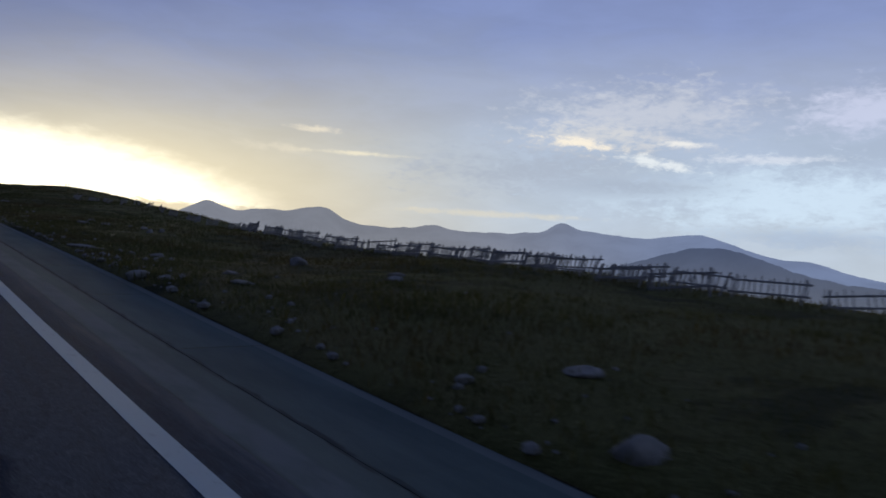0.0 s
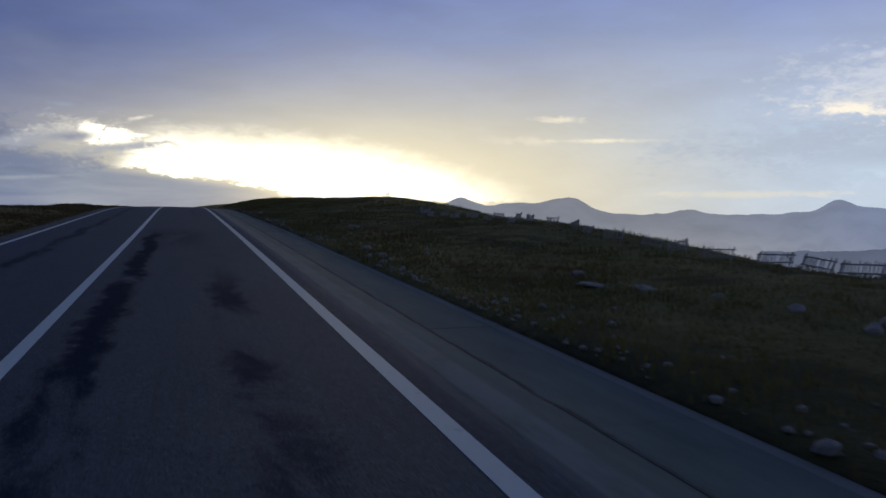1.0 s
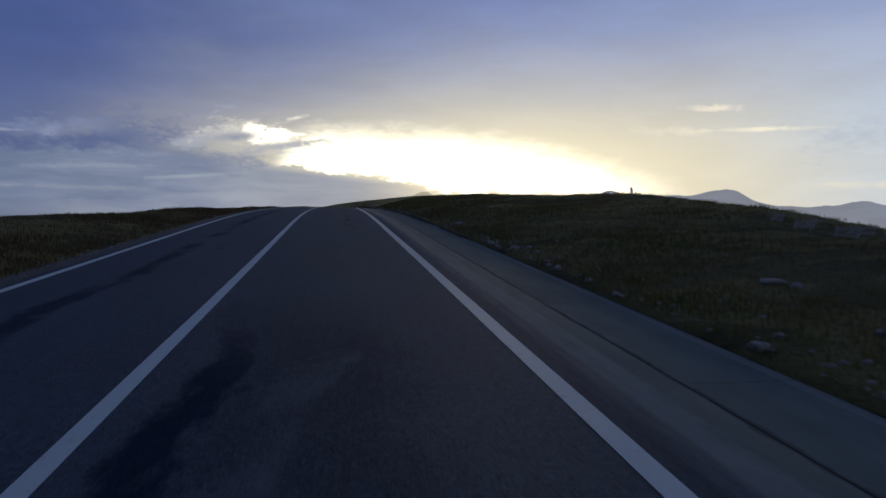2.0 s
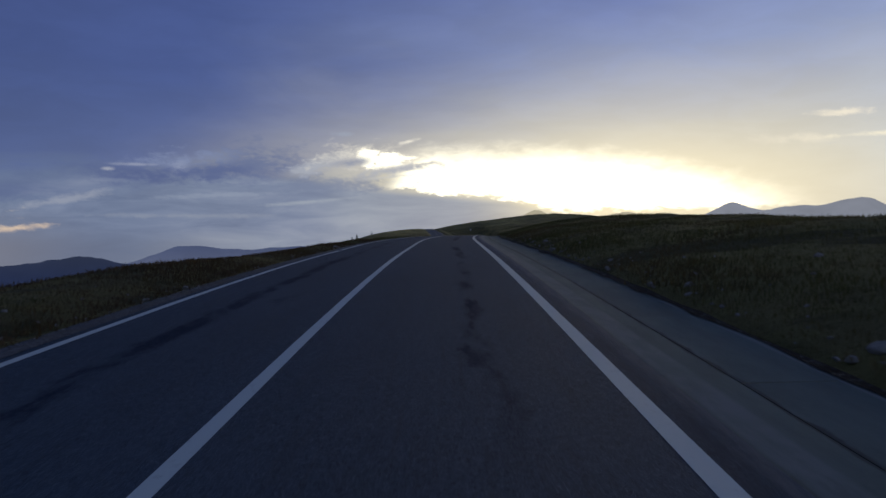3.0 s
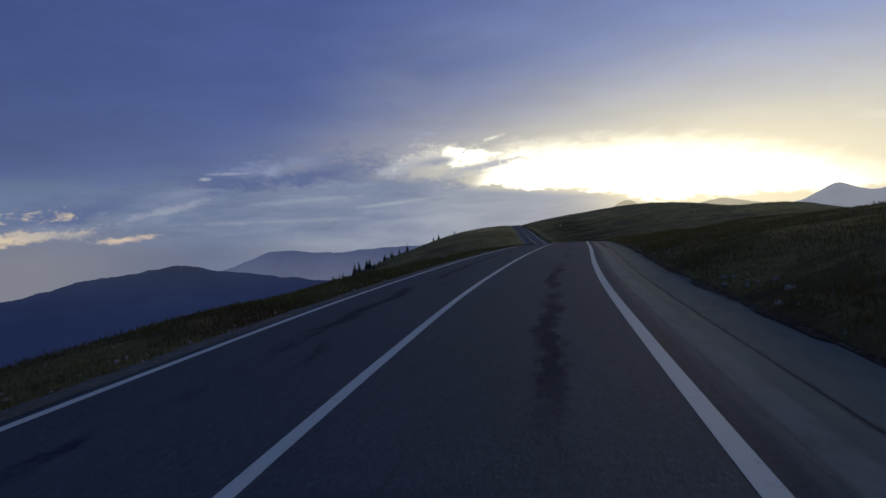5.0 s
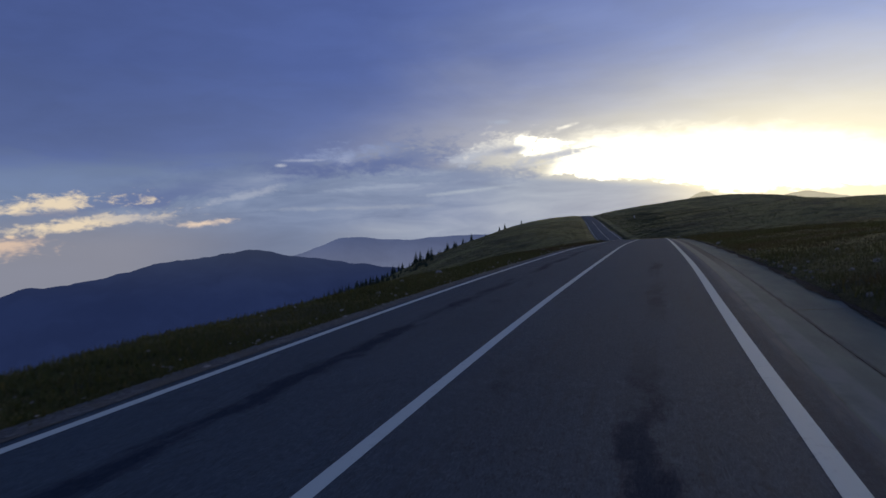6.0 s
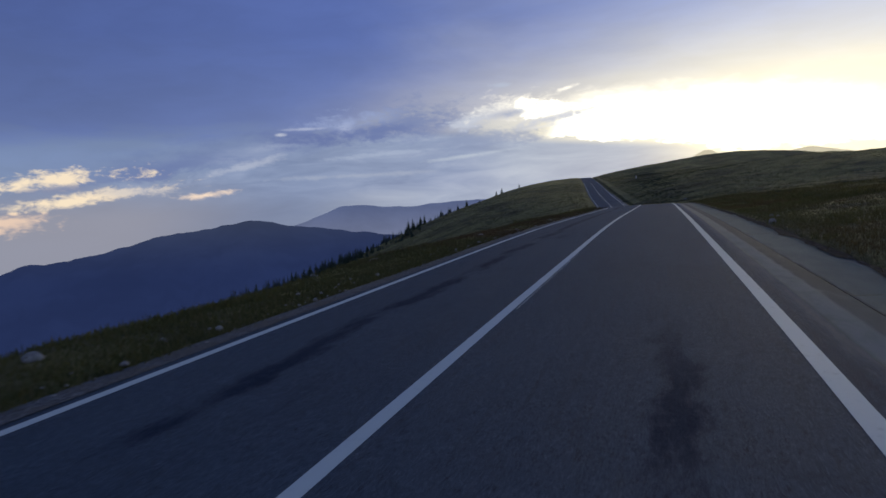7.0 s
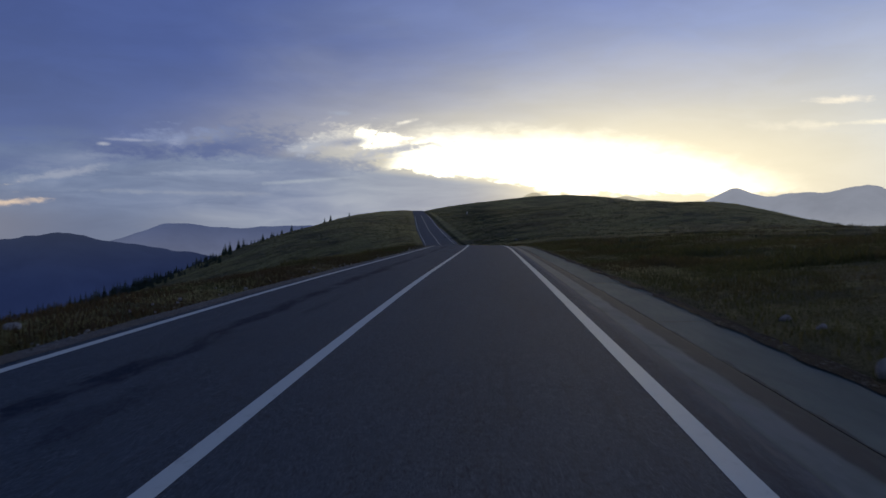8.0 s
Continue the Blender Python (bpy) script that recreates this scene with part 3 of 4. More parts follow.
def ground_z(x, y):
    x, y = np.asarray(x, float), np.asarray(y, float)
    u, base = x - road_x(y), road_z(y)
    # sunny side: falls off gently at first, later swells to a brow and a hill
    r = np.maximum(u - RIGHT_EDGE, 0)
    reach = np.interp(y, [0, 120, 200, 300, 400, 520, 900], [22.4, 18.8, 28.7, 50.9, 61.2, 129, 30])
    pitch = np.interp(y, [-50, 40, 55, 70, 88, 103, 120, 160, 205, 240, 284, 332, 400, 450, 560, 700],
                      [-0.05, -0.05, -0.054, -0.003, 0.04, 0.11, 0.05, 0.056, 0.045, 0.07, 0.105, 0.156, 0.151, 0.085, 0.051, 0.18])
    side = reach * (1 - np.exp(-r / reach)) * pitch * 1.25
    over = np.maximum(r - reach, 0)
    right = side - np.interp(y, [40, 62, 88, 200], [0.1, 0.13, 0.27, 0.28]) * over ** 2 / (over + 25.0)
    # beside the first bends a low brow runs along the road and the pasture drops away behind it
    brow = np.interp(y, BROW_Y, BROW_RISE)
    over = np.maximum(r - 9.3, 0)
    near = brow * (1 - np.exp(-r / 5.0)) / (1 - math.exp(-1.86)) - 0.3 * over ** 2 / (over + 8.0)
    right = near + (right - near) * smooth(y, 118, 165)
    # valley side: a narrow verge, then steeper and steeper
    w = np.maximum(LEFT_EDGE - u, 0)
    w1 = np.maximum(w - np.interp(y, [45, 90], [7.0, 0.0]), 0)
    verge_fall = 0.03 * w1 + np.where(w1 < 10, 0.02 * w1 ** 2, 2 + 0.4 * (w1 - 10))
    far = -0.082 * w + 0.0049 * w ** 2 / (1 + w / 260.0)
    left = -(verge_fall + (far - verge_fall) * smooth(y, 210, 400))
    left = left - 0.15 * (1 - smooth(w, 0.5, 1.8)) - 0.03 * np.clip(w, 0, 12) * smooth(y, 118, 150)
    z = base + np.where(u > 0, right, left)
    rough = np.clip(np.maximum(r, w) / 6.0, 0, 1)
    wave = 0.16 * np.sin(x * 0.31 + 1.3 * np.sin(y * 0.17)) * np.sin(y * 0.23 + 0.7 * np.sin(x * 0.21))
    wave += 0.5 * np.sin(x * 0.055 + 2) * np.sin(y * 0.041 + np.sin(x * 0.03)) * np.clip(np.maximum(r, w) / 30, 0, 1)
    wave += 0.05 * np.sin(x * 1.9 + np.sin(y * 1.1) * 2) * np.sin(y * 1.6 + np.sin(x * 0.9) * 2)
    return np.maximum(z + rough * wave, -320.0)


def grid_mesh(name, px, py, pz, uv=None):
    """A sheet from rows and columns of places."""
    rows, cols = px.shape
    idx = np.arange(rows * cols).reshape(rows, cols)
    quads = np.stack([idx[:-1, :-1], idx[:-1, 1:], idx[1:, 1:], idx[1:, :-1]], -1).reshape(-1, 4)
    me = bpy.data.meshes.new(name)
    me.from_pydata(np.stack([px, py, pz], -1).reshape(-1, 3).tolist(), [], quads.tolist())
    if uv is not None:
        layer = me.uv_layers.new(name="along")
        loops = np.empty(len(me.loops), np.int32)
        me.loops.foreach_get("vertex_index", loops)
        layer.data.foreach_set("uv", np.stack(uv, -1).reshape(-1, 2)[loops].astype(np.float32).ravel())
    me.polygons.foreach_set("use_smooth", [True] * len(me.polygons))
    me.update()
    return me


def strip(name, us, dzs, ys, mat, parent=None, flat=False):
    """A band that follows the road: offsets across, heights over the road, stations along."""
    yy, uu = np.meshgrid(ys, us, indexing="ij")
    zz = road_z(yy) + np.asarray(dzs)[None, :]
    me = grid_mesh(name, road_x(yy) + uu, yy, zz, (uu, yy))
    me.materials.append(mat)
    if flat:
        me.polygons.foreach_set("use_smooth", [False] * len(me.polygons))
    ob = new(name, me)
    ob.parent = parent
    return ob


us = np.concatenate([-np.geomspace(4600, 40, 34), np.linspace(-38, -11, 28), np.linspace(-10.5, -5.0, 23), [LEFT_EDGE, -4.6, 3.4, RIGHT_EDGE], np.linspace(3.8, 12, 30), np.linspace(12.6, 45, 45), np.geomspace(47, 4600, 46)])
ys = np.concatenate([-np.geomspace(4600, 40, 20), np.linspace(-36, 0, 25), np.linspace(0.75, 245, 327), np.linspace(247, 520, 110), np.linspace(525, 760, 48), np.geomspace(768, 4700, 36)])
yy, uu = np.meshgrid(ys, us, indexing="ij")
xx = road_x(yy) + uu
zz = ground_z(xx, yy)
under = (uu > LEFT_EDGE) & (uu < RIGHT_EDGE)
zz = np.where(under, zz - 0.45, np.where((uu == RIGHT_EDGE), zz - 0.05, zz))
me = grid_mesh("ground", xx, yy, zz)
me.materials.append(MEADOW)
tagged(new("ground", me), "mountain pasture of short green and rusty grass", "ground", kind="structure")

ROAD_STATIONS = np.concatenate([np.linspace(-80, -2, 40), np.arange(0, 260, 1.0), np.arange(260, 720, 4.0)])
road = strip("road", [-4.75, -4.4, -3, -1.5, 0, 1.5, 1.92], [-0.1, -0.075, -0.03, 0, 0, 0, -0.02], ROAD_STATIONS, ASPHALT)
tagged(road, "dark grey two-lane asphalt road with tar-sealed cracks", "road", kind="structure")


def marking(name, middle, wide, y0, y1, dz, label):
    count = max(int((y1 - y0) / 1.0), 2)
    ob = strip(name, [middle - wide / 2, middle, middle + wide / 2], [dz, dz + 0.001, dz], np.linspace(y0, y1, count), MARKING, road)
    return tagged(ob, label)


marking("centre_line", -1.5, 0.13, -60, 500, 0.003, "continuous white centre line")
marking("edge_line", 1.5, 0.16, -60, 500, 0.003, "continuous white edge line")
marking("edge_line", -4.34, 0.12, -60, 88.95, -0.0675, "white edge line with a short gap")
marking("edge_line", -4.34, 0.12, 89.55, 500, -0.0675, "white edge line with a short gap")

ghost = strip("old_line", [-1.405, -1.40, -1.395], [0.0025, 0.003, 0.0025], np.linspace(143, 151, 9), MARKING, road)
tagged(ghost, "thin worn strip of an older centre line")

verge = strip("verge", [-5.3, -5.1, -4.85, -4.56], [-0.24, -0.14, -0.1, -0.079], np.arange(-60, 300, 1.0), GRAVEL)
tagged(verge, "narrow grey gravel verge beside the asphalt", "verge", kind="structure")

# drainage channel: a shallow concrete V with cast slabs
channel = new("drainage_channel")
tagged(channel, "shallow concrete roadside drainage channel of cast slabs", "drain", kind="structure")
strip("gutter", [1.91, 1.93, 2.27, 2.6], [-0.026, -0.025, -0.055, -0.1], ROAD_STATIONS[:330], CONCRETE, channel)
for y0 in np.arange(-24, 276, 4.0):
    ys4 = np.linspace(y0 + 0.004, y0 + 3.996, 5)
    lift = random.uniform(-0.003, 0.003)
    strip("slab", [2.606, 2.61, 3.42, 3.56, 3.58, 3.59], [-0.26, -0.1 + lift, -0.085 + lift, -0.075 + lift, -0.09, -0.35], ys4, CONCRETE, channel, flat=True)


# soil and turf creeping over the lip of the channel
ys5 = np.arange(-20, 270, 0.5)
creep = np.array([0.5 + 0.5 * noise.noise((0.0, y * 0.37, 4.0)) + 0.35 * noise.noise((3.0, y * 1.3, 1.0)) for y in ys5])
creep = np.clip(creep, 0.0, 1.3) * (0.04 + 0.26 * smooth(ys5, 52, 75))
yy, ff = np.meshgrid(ys5, np.linspace(0, 1, 6), indexing="ij")
inner = 3.57 - creep[:, None]
uu = inner + (3.95 - inner) * ff
edge_z = road_z(yy) - 0.068 + 0.035 * np.sin(ff * np.pi)
outer_z = ground_z(road_x(yy) + 3.95, yy) - 0.05
zz = edge_z + (outer_z - edge_z) * smooth(ff, 0.35, 1.0)
me = grid_mesh("soil_edge", road_x(yy) + uu, yy, zz)
me.materials.append(SOIL)
tagged(new("soil_edge", me), "dark soil and gravel creeping over the channel's lip", "soil", kind="structure")


# ---- far ranges ----
def range_of_hills(name, r_foot, r_ridge, r_back, a0, a1, crest, foot_z, mat, label, crag):
    """A whole mountain range on an arc round the pass: foot, flank with gullies, ridge and far side."""
    aa = np.linspace(a0, a1, 320)
    ff = np.concatenate([np.linspace(0, 1, 26), np.linspace(1.1, 2, 8)])
    grid_a, grid_f = np.meshgrid(aa, ff, indexing="ij")
    ridge = np.array([crest(a) + crag * (noise.noise((a * 0.9, 3.1, r_ridge * 0.01)) * 0.5 + noise.noise((a * 2.7, 9.0, 1.0)) * 0.22 + noise.noise((a * 8.0, 2.0, 4.0)) * 0.09) for a in aa])
    top = np.tan(np.radians(ridge)) * r_ridge + 6.5
    rr = np.where(grid_f <= 1, r_foot + (r_ridge - r_foot) * grid_f, r_ridge + (r_back - r_ridge) * (grid_f - 1))
    lift = np.where(grid_f <= 1, grid_f ** 1.15, 1 - (grid_f - 1) * 1.05)
    gully = np.array([[noise.noise((a * 0.8 + f * 0.6, f * 2.5, 7.0)) + 0.5 * noise.noise((a * 2.3, f * 4.0, 2.0)) for f in ff] for a in aa])
    zz = foot_z + (top[:, None] - foot_z) * lift + gully * 0.10 * (top[:, None] - foot_z) * np.sin(np.clip(grid_f, 0, 1) * np.pi)
    ang = np.radians(grid_a)
    me = grid_mesh(name, -np.sin(ang) * rr, 80 + np.cos(ang) * rr, zz)
    me.materials.append(mat)
    return tagged(new(name, me), label, "mountain", kind="structure")


def bump(a, middle, high, wide):
    return high * math.exp(-((a - middle) / wide) ** 2)


def crest_valley(a):
    slope = 0.155 * max(a - 28, 0) ** 1.02 + 0.15 * max(25 - a, 0)
    return -0.55 - slope + bump(a, 26.3, 0.32, 1.3) + bump(a, 32.0, 0.28, 2.2) + bump(a, 40.5, 0.3, 1.4)


def crest_second(a):
    return 0.3 - 0.33 * max(a - 20.2, 0) + bump(a, 19.2, 0.12, 1.3) - bump(a, 15.5, 0.2, 2.0)


def crest_main(a):
    peaks = bump(a, -18.7, 1.05, 1.5) + bump(a, -22.7, 0.75, 2.2) + bump(a, -26.5, 1.15, 1.9) + bump(a, -34.9, 0.35, 1.2)
    peaks += bump(a, -44.3, 0.55, 0.9) + bump(a, -45.5, 0.5, 3.4) + bump(a, -54.0, 0.6, 3.0) + bump(a, -61.3, 0.3, 1.4)
    return 1.88 + peaks - 0.17 * max(-a - 54, 0) - 0.16 * max(a + 15, 0)


def crest_sunlit(a):
    return 1.95 + bump(a, -5.3, 0.8, 1.1) + bump(a, -11.6, 0.5, 1.9) - 0.2 * max(a + 3, 0) - 0.25 * max(-14 - a, 0)


def crest_spur(a):
    return -0.6 + bump(a, -55.3, 2.2, 5.5)


# each range carries its haze as emission colour in its slope material
range_of_hills("mountain", 1500, 2700, 3300, 4, 66, crest_valley, -330, distant("wooded_slope", (0.02, 0.028, 0.03), (0.036, 0.046, 0.076), (0.012, 0.02, 0.063), 0.85), "wooded mountain across the valley, dark blue with painted haze", 0.22)
range_of_hills("mountain", 2900, 3600, 4000, -4, 40, crest_second, -300, distant("hazy_slope", (0.03, 0.035, 0.04), (0.05, 0.07, 0.15), (0.1, 0.115, 0.18), 0.9), "mountain ridge beyond the valley, blue with painted haze", 0.12)
range_of_hills("mountain", 2600, 4000, 4500, -75, 0, crest_main, -260, distant("haze_painted_slope", (0.06, 0.06, 0.06), (0.20, 0.215, 0.258), (0.34, 0.34, 0.35), 0.92, (0.17, 0.22, 0.36)), "mountain range under the evening sky, pale with painted haze", 0.16)
# glare of the low sun is put into this slope's emission colour
range_of_hills("mountain", 3000, 4300, 4700, -20, 4, crest_sunlit, -260, distant("glare_painted_slope", (0.06, 0.06, 0.06), (0.42, 0.38, 0.28), (0.5, 0.46, 0.36), 0.92), "far mountain with low-sun glare painted into its colour", 0.12)
range_of_hills("mountain", 1900, 2500, 2900, -76, -40, crest_spur, -250, distant("spur_slope", (0.04, 0.045, 0.05), (0.075, 0.1, 0.175), (0.13, 0.15, 0.2), 0.88), "wooded spur below the mountain range, blue with painted haze", 0.2)


# ---- parts and things ----
def mesh_of(name, bm, mat, smooth_faces=False):
    me = bpy.data.meshes.new(name)
    bm.to_mesh(me)
    bm.free()
    me.materials.append(mat)
    if smooth_faces:
        me.polygons.foreach_set("use_smooth", [True] * len(me.polygons))
    return me


def part(name, bm, mat, parent, label=""):
    ob = new(name, mesh_of(name, bm, mat))
    ob.parent = parent
    return tagged(ob, label)


def beam(a, b, wide, thick):
    """A sawn board from a to b with slightly eased edges."""
    bm = bmesh.new()
    a, b = Vector(a), Vector(b)
    bmesh.ops.create_cube(bm, size=1.0)
    m = (b - a).to_track_quat("Z", "Y").to_matrix().to_4x4()
    for v in bm.verts:
        v.co = Vector((v.co.x * wide, v.co.y * thick, v.co.z * (b - a).length))
    bmesh.ops.bevel(bm, geom=bm.edges[:], offset=min(wide, thick) * 0.12, segments=1, affect="EDGES")
    bm.transform(Matrix.Translation((a + b) / 2) @ m)
    return bm


def snow_fence(seed):
    rnd = random.Random(seed)
    ob = new("snow_fence")
    for x in (-0.66, 0.66):
        part("post", beam((x, 0.02, -0.1), (x + rnd.uniform(-0.03, 0.03), 0.03, 0.44), 0.035, 0.035), TIMBER, ob)
    for z in (0.1, 0.34):
        part("rail", beam((-0.78, 0.02, z), (0.78, 0.02 + rnd.uniform(-0.015, 0.015), z + rnd.uniform(-0.03, 0.03)), 0.02, 0.035), TIMBER, ob)
    for i in range(13):
        x = -0.72 + i * 0.12
        if rnd.random() < 0.1:
            continue
        tilt = rnd.uniform(0.03, 0.09)
        part("slat", beam((x, 0.0, 0.02), (x + tilt, 0.0, 0.42 + rnd.uniform(-0.05, 0.04)), 0.034, 0.012), TIMBER, ob)
    return tagged(ob, "weathered grey timber snow fence panel, low and sagging along the brow", "fence", "snow fence panels")


fences = [snow_fence(k) for k in range(4)]
# two sagging rows along the brow: stations, offset from the road, hang of the row
spots = []
for first, last, gap, off in ((2.0, 58.0, 1.5, 13.0), (9.0, 31.0, 1.62, 12.1), (46.0, 56.0, 1.9, 10.9)):
    for y in np.arange(first, last, gap):
        bend = 0.35 * math.sin(y * 0.42) + 0.2 * math.sin(y * 1.3 + off)
        slope = 0.35 * 0.42 * math.cos(y * 0.42) + 0.26 * math.cos(y * 1.3 + off)
        x = float(road_x(y)) + off + bend - 1.4 * float(smooth(y, 40, 55)) * (off > 12.5)
        spots.append((x, y, 90 - math.degrees(math.atan(slope * 0.6))))
for k, (x, y, turn) in enumerate(spots):
    m = pose(x, y, float(ground_z(x, y)) + 0.02, 0, random.uniform(-5, 5), turn) @ pose(0, 0, 0, random.uniform(8, 34), 0, 0)
    m = m @ Matrix.Scale(float(np.interp(y, [10, 30, 45, 58], [0.95, 0.85, 0.6, 0.55])), 4)
    copy_thing(fences[k % 4], m)
for ob in fences:
    for o in (*ob.children, ob):
        bpy.data.objects.remove(o)


# ---- stones ----
def rock_mesh(name, seed, wide, deep, high, cuts=3):
    rnd = random.Random(seed)
    bm = bmesh.new()
    bmesh.ops.create_icosphere(bm, subdivisions=cuts, radius=0.5)
    shift = Vector((rnd.uniform(0, 90), rnd.uniform(0, 90), rnd.uniform(0, 90)))
    planes = [(Vector((rnd.uniform(-1, 1), rnd.uniform(-1, 1), rnd.uniform(-0.2, 1))).normalized(), rnd.uniform(0.3, 0.45)) for _ in range(7)]
    for v in bm.verts:
        p = v.co.copy()
        for way_n, lim in planes:
            over = p.dot(way_n) - lim
            if over > 0:
                p -= way_n * over * 0.85
        p *= 1 + 0.22 * noise.noise(p * 2.3 + shift) + 0.08 * noise.noise(p * 7 + shift)
        v.co = Vector((p.x * wide, p.y * deep, p.z * high))
    return mesh_of(name, bm, STONE, True)


def boulder(seed, x, y, wide, high):
    ob = new("boulder", rock_mesh("boulder", seed, wide * 0.74, wide * random.uniform(0.6, 0.9), high * 0.95))
    ob.matrix_basis = pose(x, y, float(ground_z(x, y)) + high * 0.1, random.uniform(-8, 8), random.uniform(-8, 8), random.uniform(0, 360))
    look_of = "flat pale grey" if high < 0.16 else "rounded pale grey"
    tagged(ob, f"{look_of} boulder half sunk in the grass", "rock", "boulders in the pasture")


boulder(40, 3.27, 3.35, 0.5, 0.25)
boulder(41, 4.28, 4.87, 0.55, 0.12)
boulder(42, 6.38, 15.34, 0.66, 0.28)
boulder(43, 4.27, 13.54, 0.4, 0.11)
boulder(44, 3.92, 12.02, 0.56, 0.1)
boulder(45, 2.95, 19.44, 0.85, 0.15)
boulder(46, 6.78, 12.06, 0.36, 0.12)
boulder(47, 6.25, 11.27, 0.44, 0.12)
boulder(48, 2.66, 13.52, 0.6, 0.2)
boulder(49, 2.98, 12.9, 0.42, 0.15)
boulder(50, 4.02, 17.37, 0.42, 0.17)
boulder(51, 6.33, 27.58, 0.3, 0.2)
boulder(52, 5.07, 30.93, 0.85, 0.12)
boulder(53, 6.59, 26.39, 0.32, 0.18)
boulder(54, 5.64, 32.49, 0.45, 0.2)
boulder(55, 5.73, 30.28, 0.52, 0.13)
boulder(56, 6.24, 29.12, 0.3, 0.11)
boulder(57, 6.16, 26.18, 0.28, 0.22)
boulder(58, 2.95, 39.04, 0.34, 0.2)
boulder(59, 2.81, 36.63, 0.33, 0.22)
boulder(60, 4.5, 38.88, 0.2, 0.1)
boulder(61, 2.28, 34.65, 0.16, 0.08)
boulder(62, 4.47, 48.01, 0.25, 0.14)
boulder(63, 4.34, 48.39, 0.55, 0.15)
boulder(64, 2.13, 64.41, 0.42, 0.16)
boulder(65, 2.21, 44.83, 0.26, 0.14)
boulder(66, 1.75, 89.93, 0.34, 0.18)
boulder(67, 1.4, 84.37, 0.32, 0.22)
boulder(68, 1.42, 85.34, 0.18, 0.13)
boulder(69, -7.9, 95.57, 0.4, 0.22)
boulder(70, 2.95, 159.46, 0.36, 0.25)
boulder(71, 3.52, 163.06, 0.22, 0.15)
boulder(72, 3.59, 162.14, 0.17, 0.12)
boulder(73, -6.83, 162.85, 0.36, 0.14)
boulder(74, -8.36, 141.33, 0.34, 0.2)
boulder(75, -7.16, 142.19, 0.2, 0.09)
boulder(76, -8.68, 137.65, 0.28, 0.15)
boulder(77, -7.72, 133.86, 0.2, 0.1)
boulder(78, -7.82, 132.59, 0.2, 0.09)
boulder(79, -10.26, 154.63, 0.36, 0.14)
boulder(80, -6.9, 122.9, 0.26, 0.12)
boulder(81, -7.58, 123.16, 0.2, 0.09)
boulder(82, -8.89, 155.9, 0.38, 0.14)
boulder(83, -8.93, 80.84, 0.28, 0.13)
boulder(84, 10.1, 303.0, 1.1, 0.7)


def scatter(name, base, spots3, label, category):
    """Many loose copies of a few small shapes as one object."""
    verts, faces, start = [], [], 0
    for shape, x, y, z, size, turn in spots3:
        vs, fs = base[shape]
        c, s_ = math.cos(turn), math.sin(turn)
        pts = np.stack([x + size * (vs[:, 0] * c - vs[:, 1] * s_), y + size * (vs[:, 0] * s_ + vs[:, 1] * c), z + size * vs[:, 2]], -1)
        verts.append(pts)
        faces.append(fs + start)
        start += len(vs)
    me = bpy.data.meshes.new(name)
    me.from_pydata(np.concatenate(verts).tolist(), [], np.concatenate(faces).tolist())
    me.update()
    return me


def shape_arrays(me):
    me.calc_loop_triangles()
    return np.array([v.co[:] for v in me.vertices]), np.array([t.vertices[:] for t in me.loop_triangles])


rng = np.random.default_rng(7)
pebbles = [shape_arrays(rock_mesh("pebble", 300 + k, 1.0, 0.8, 0.6, 1)) for k in range(5)]
count = 5200
sy = rng.uniform(-4, 235, count)
right_side = rng.random(count) < 0.62
keep = ~right_side & (rng.random(count) < 0.5) | right_side & (sy < 148) & (rng.random(count) < np.where(sy > 66, 0.45, 1.0) * (0.35 + 0.65 * (0.5 + 0.5 * np.sin(sy * 0.7) * np.sin(sy * 0.23 + 1))))
su = np.where(right_side, RIGHT_EDGE + 0.05 + rng.exponential(0.55, count), LEFT_EDGE - 0.1 - rng.exponential(0.45, count))
sx = road_x(sy) + su
size = np.where(right_side, np.minimum(0.03 + rng.exponential(0.05, count), 0.22), np.minimum(0.025 + rng.exponential(0.03, count), 0.14))
sz = ground_z(sx, sy)
sz = np.where((su < LEFT_EDGE) & (su > -5.9), np.maximum(sz, road_z(sy) - 0.12), sz) + size * 0.1
shape, turn = rng.integers(0, 5, count), rng.uniform(0, 6.28, count)
spots3 = [(int(shape[k]), sx[k], sy[k], sz[k], size[k], turn[k]) for k in np.flatnonzero(keep)]
me = scatter("loose_stones", pebbles, spots3, "", "")
me.materials.append(STONE)
tagged(new("loose_stones", me), "loose grey stones strewn along the road edges", "stones", kind="stuff")


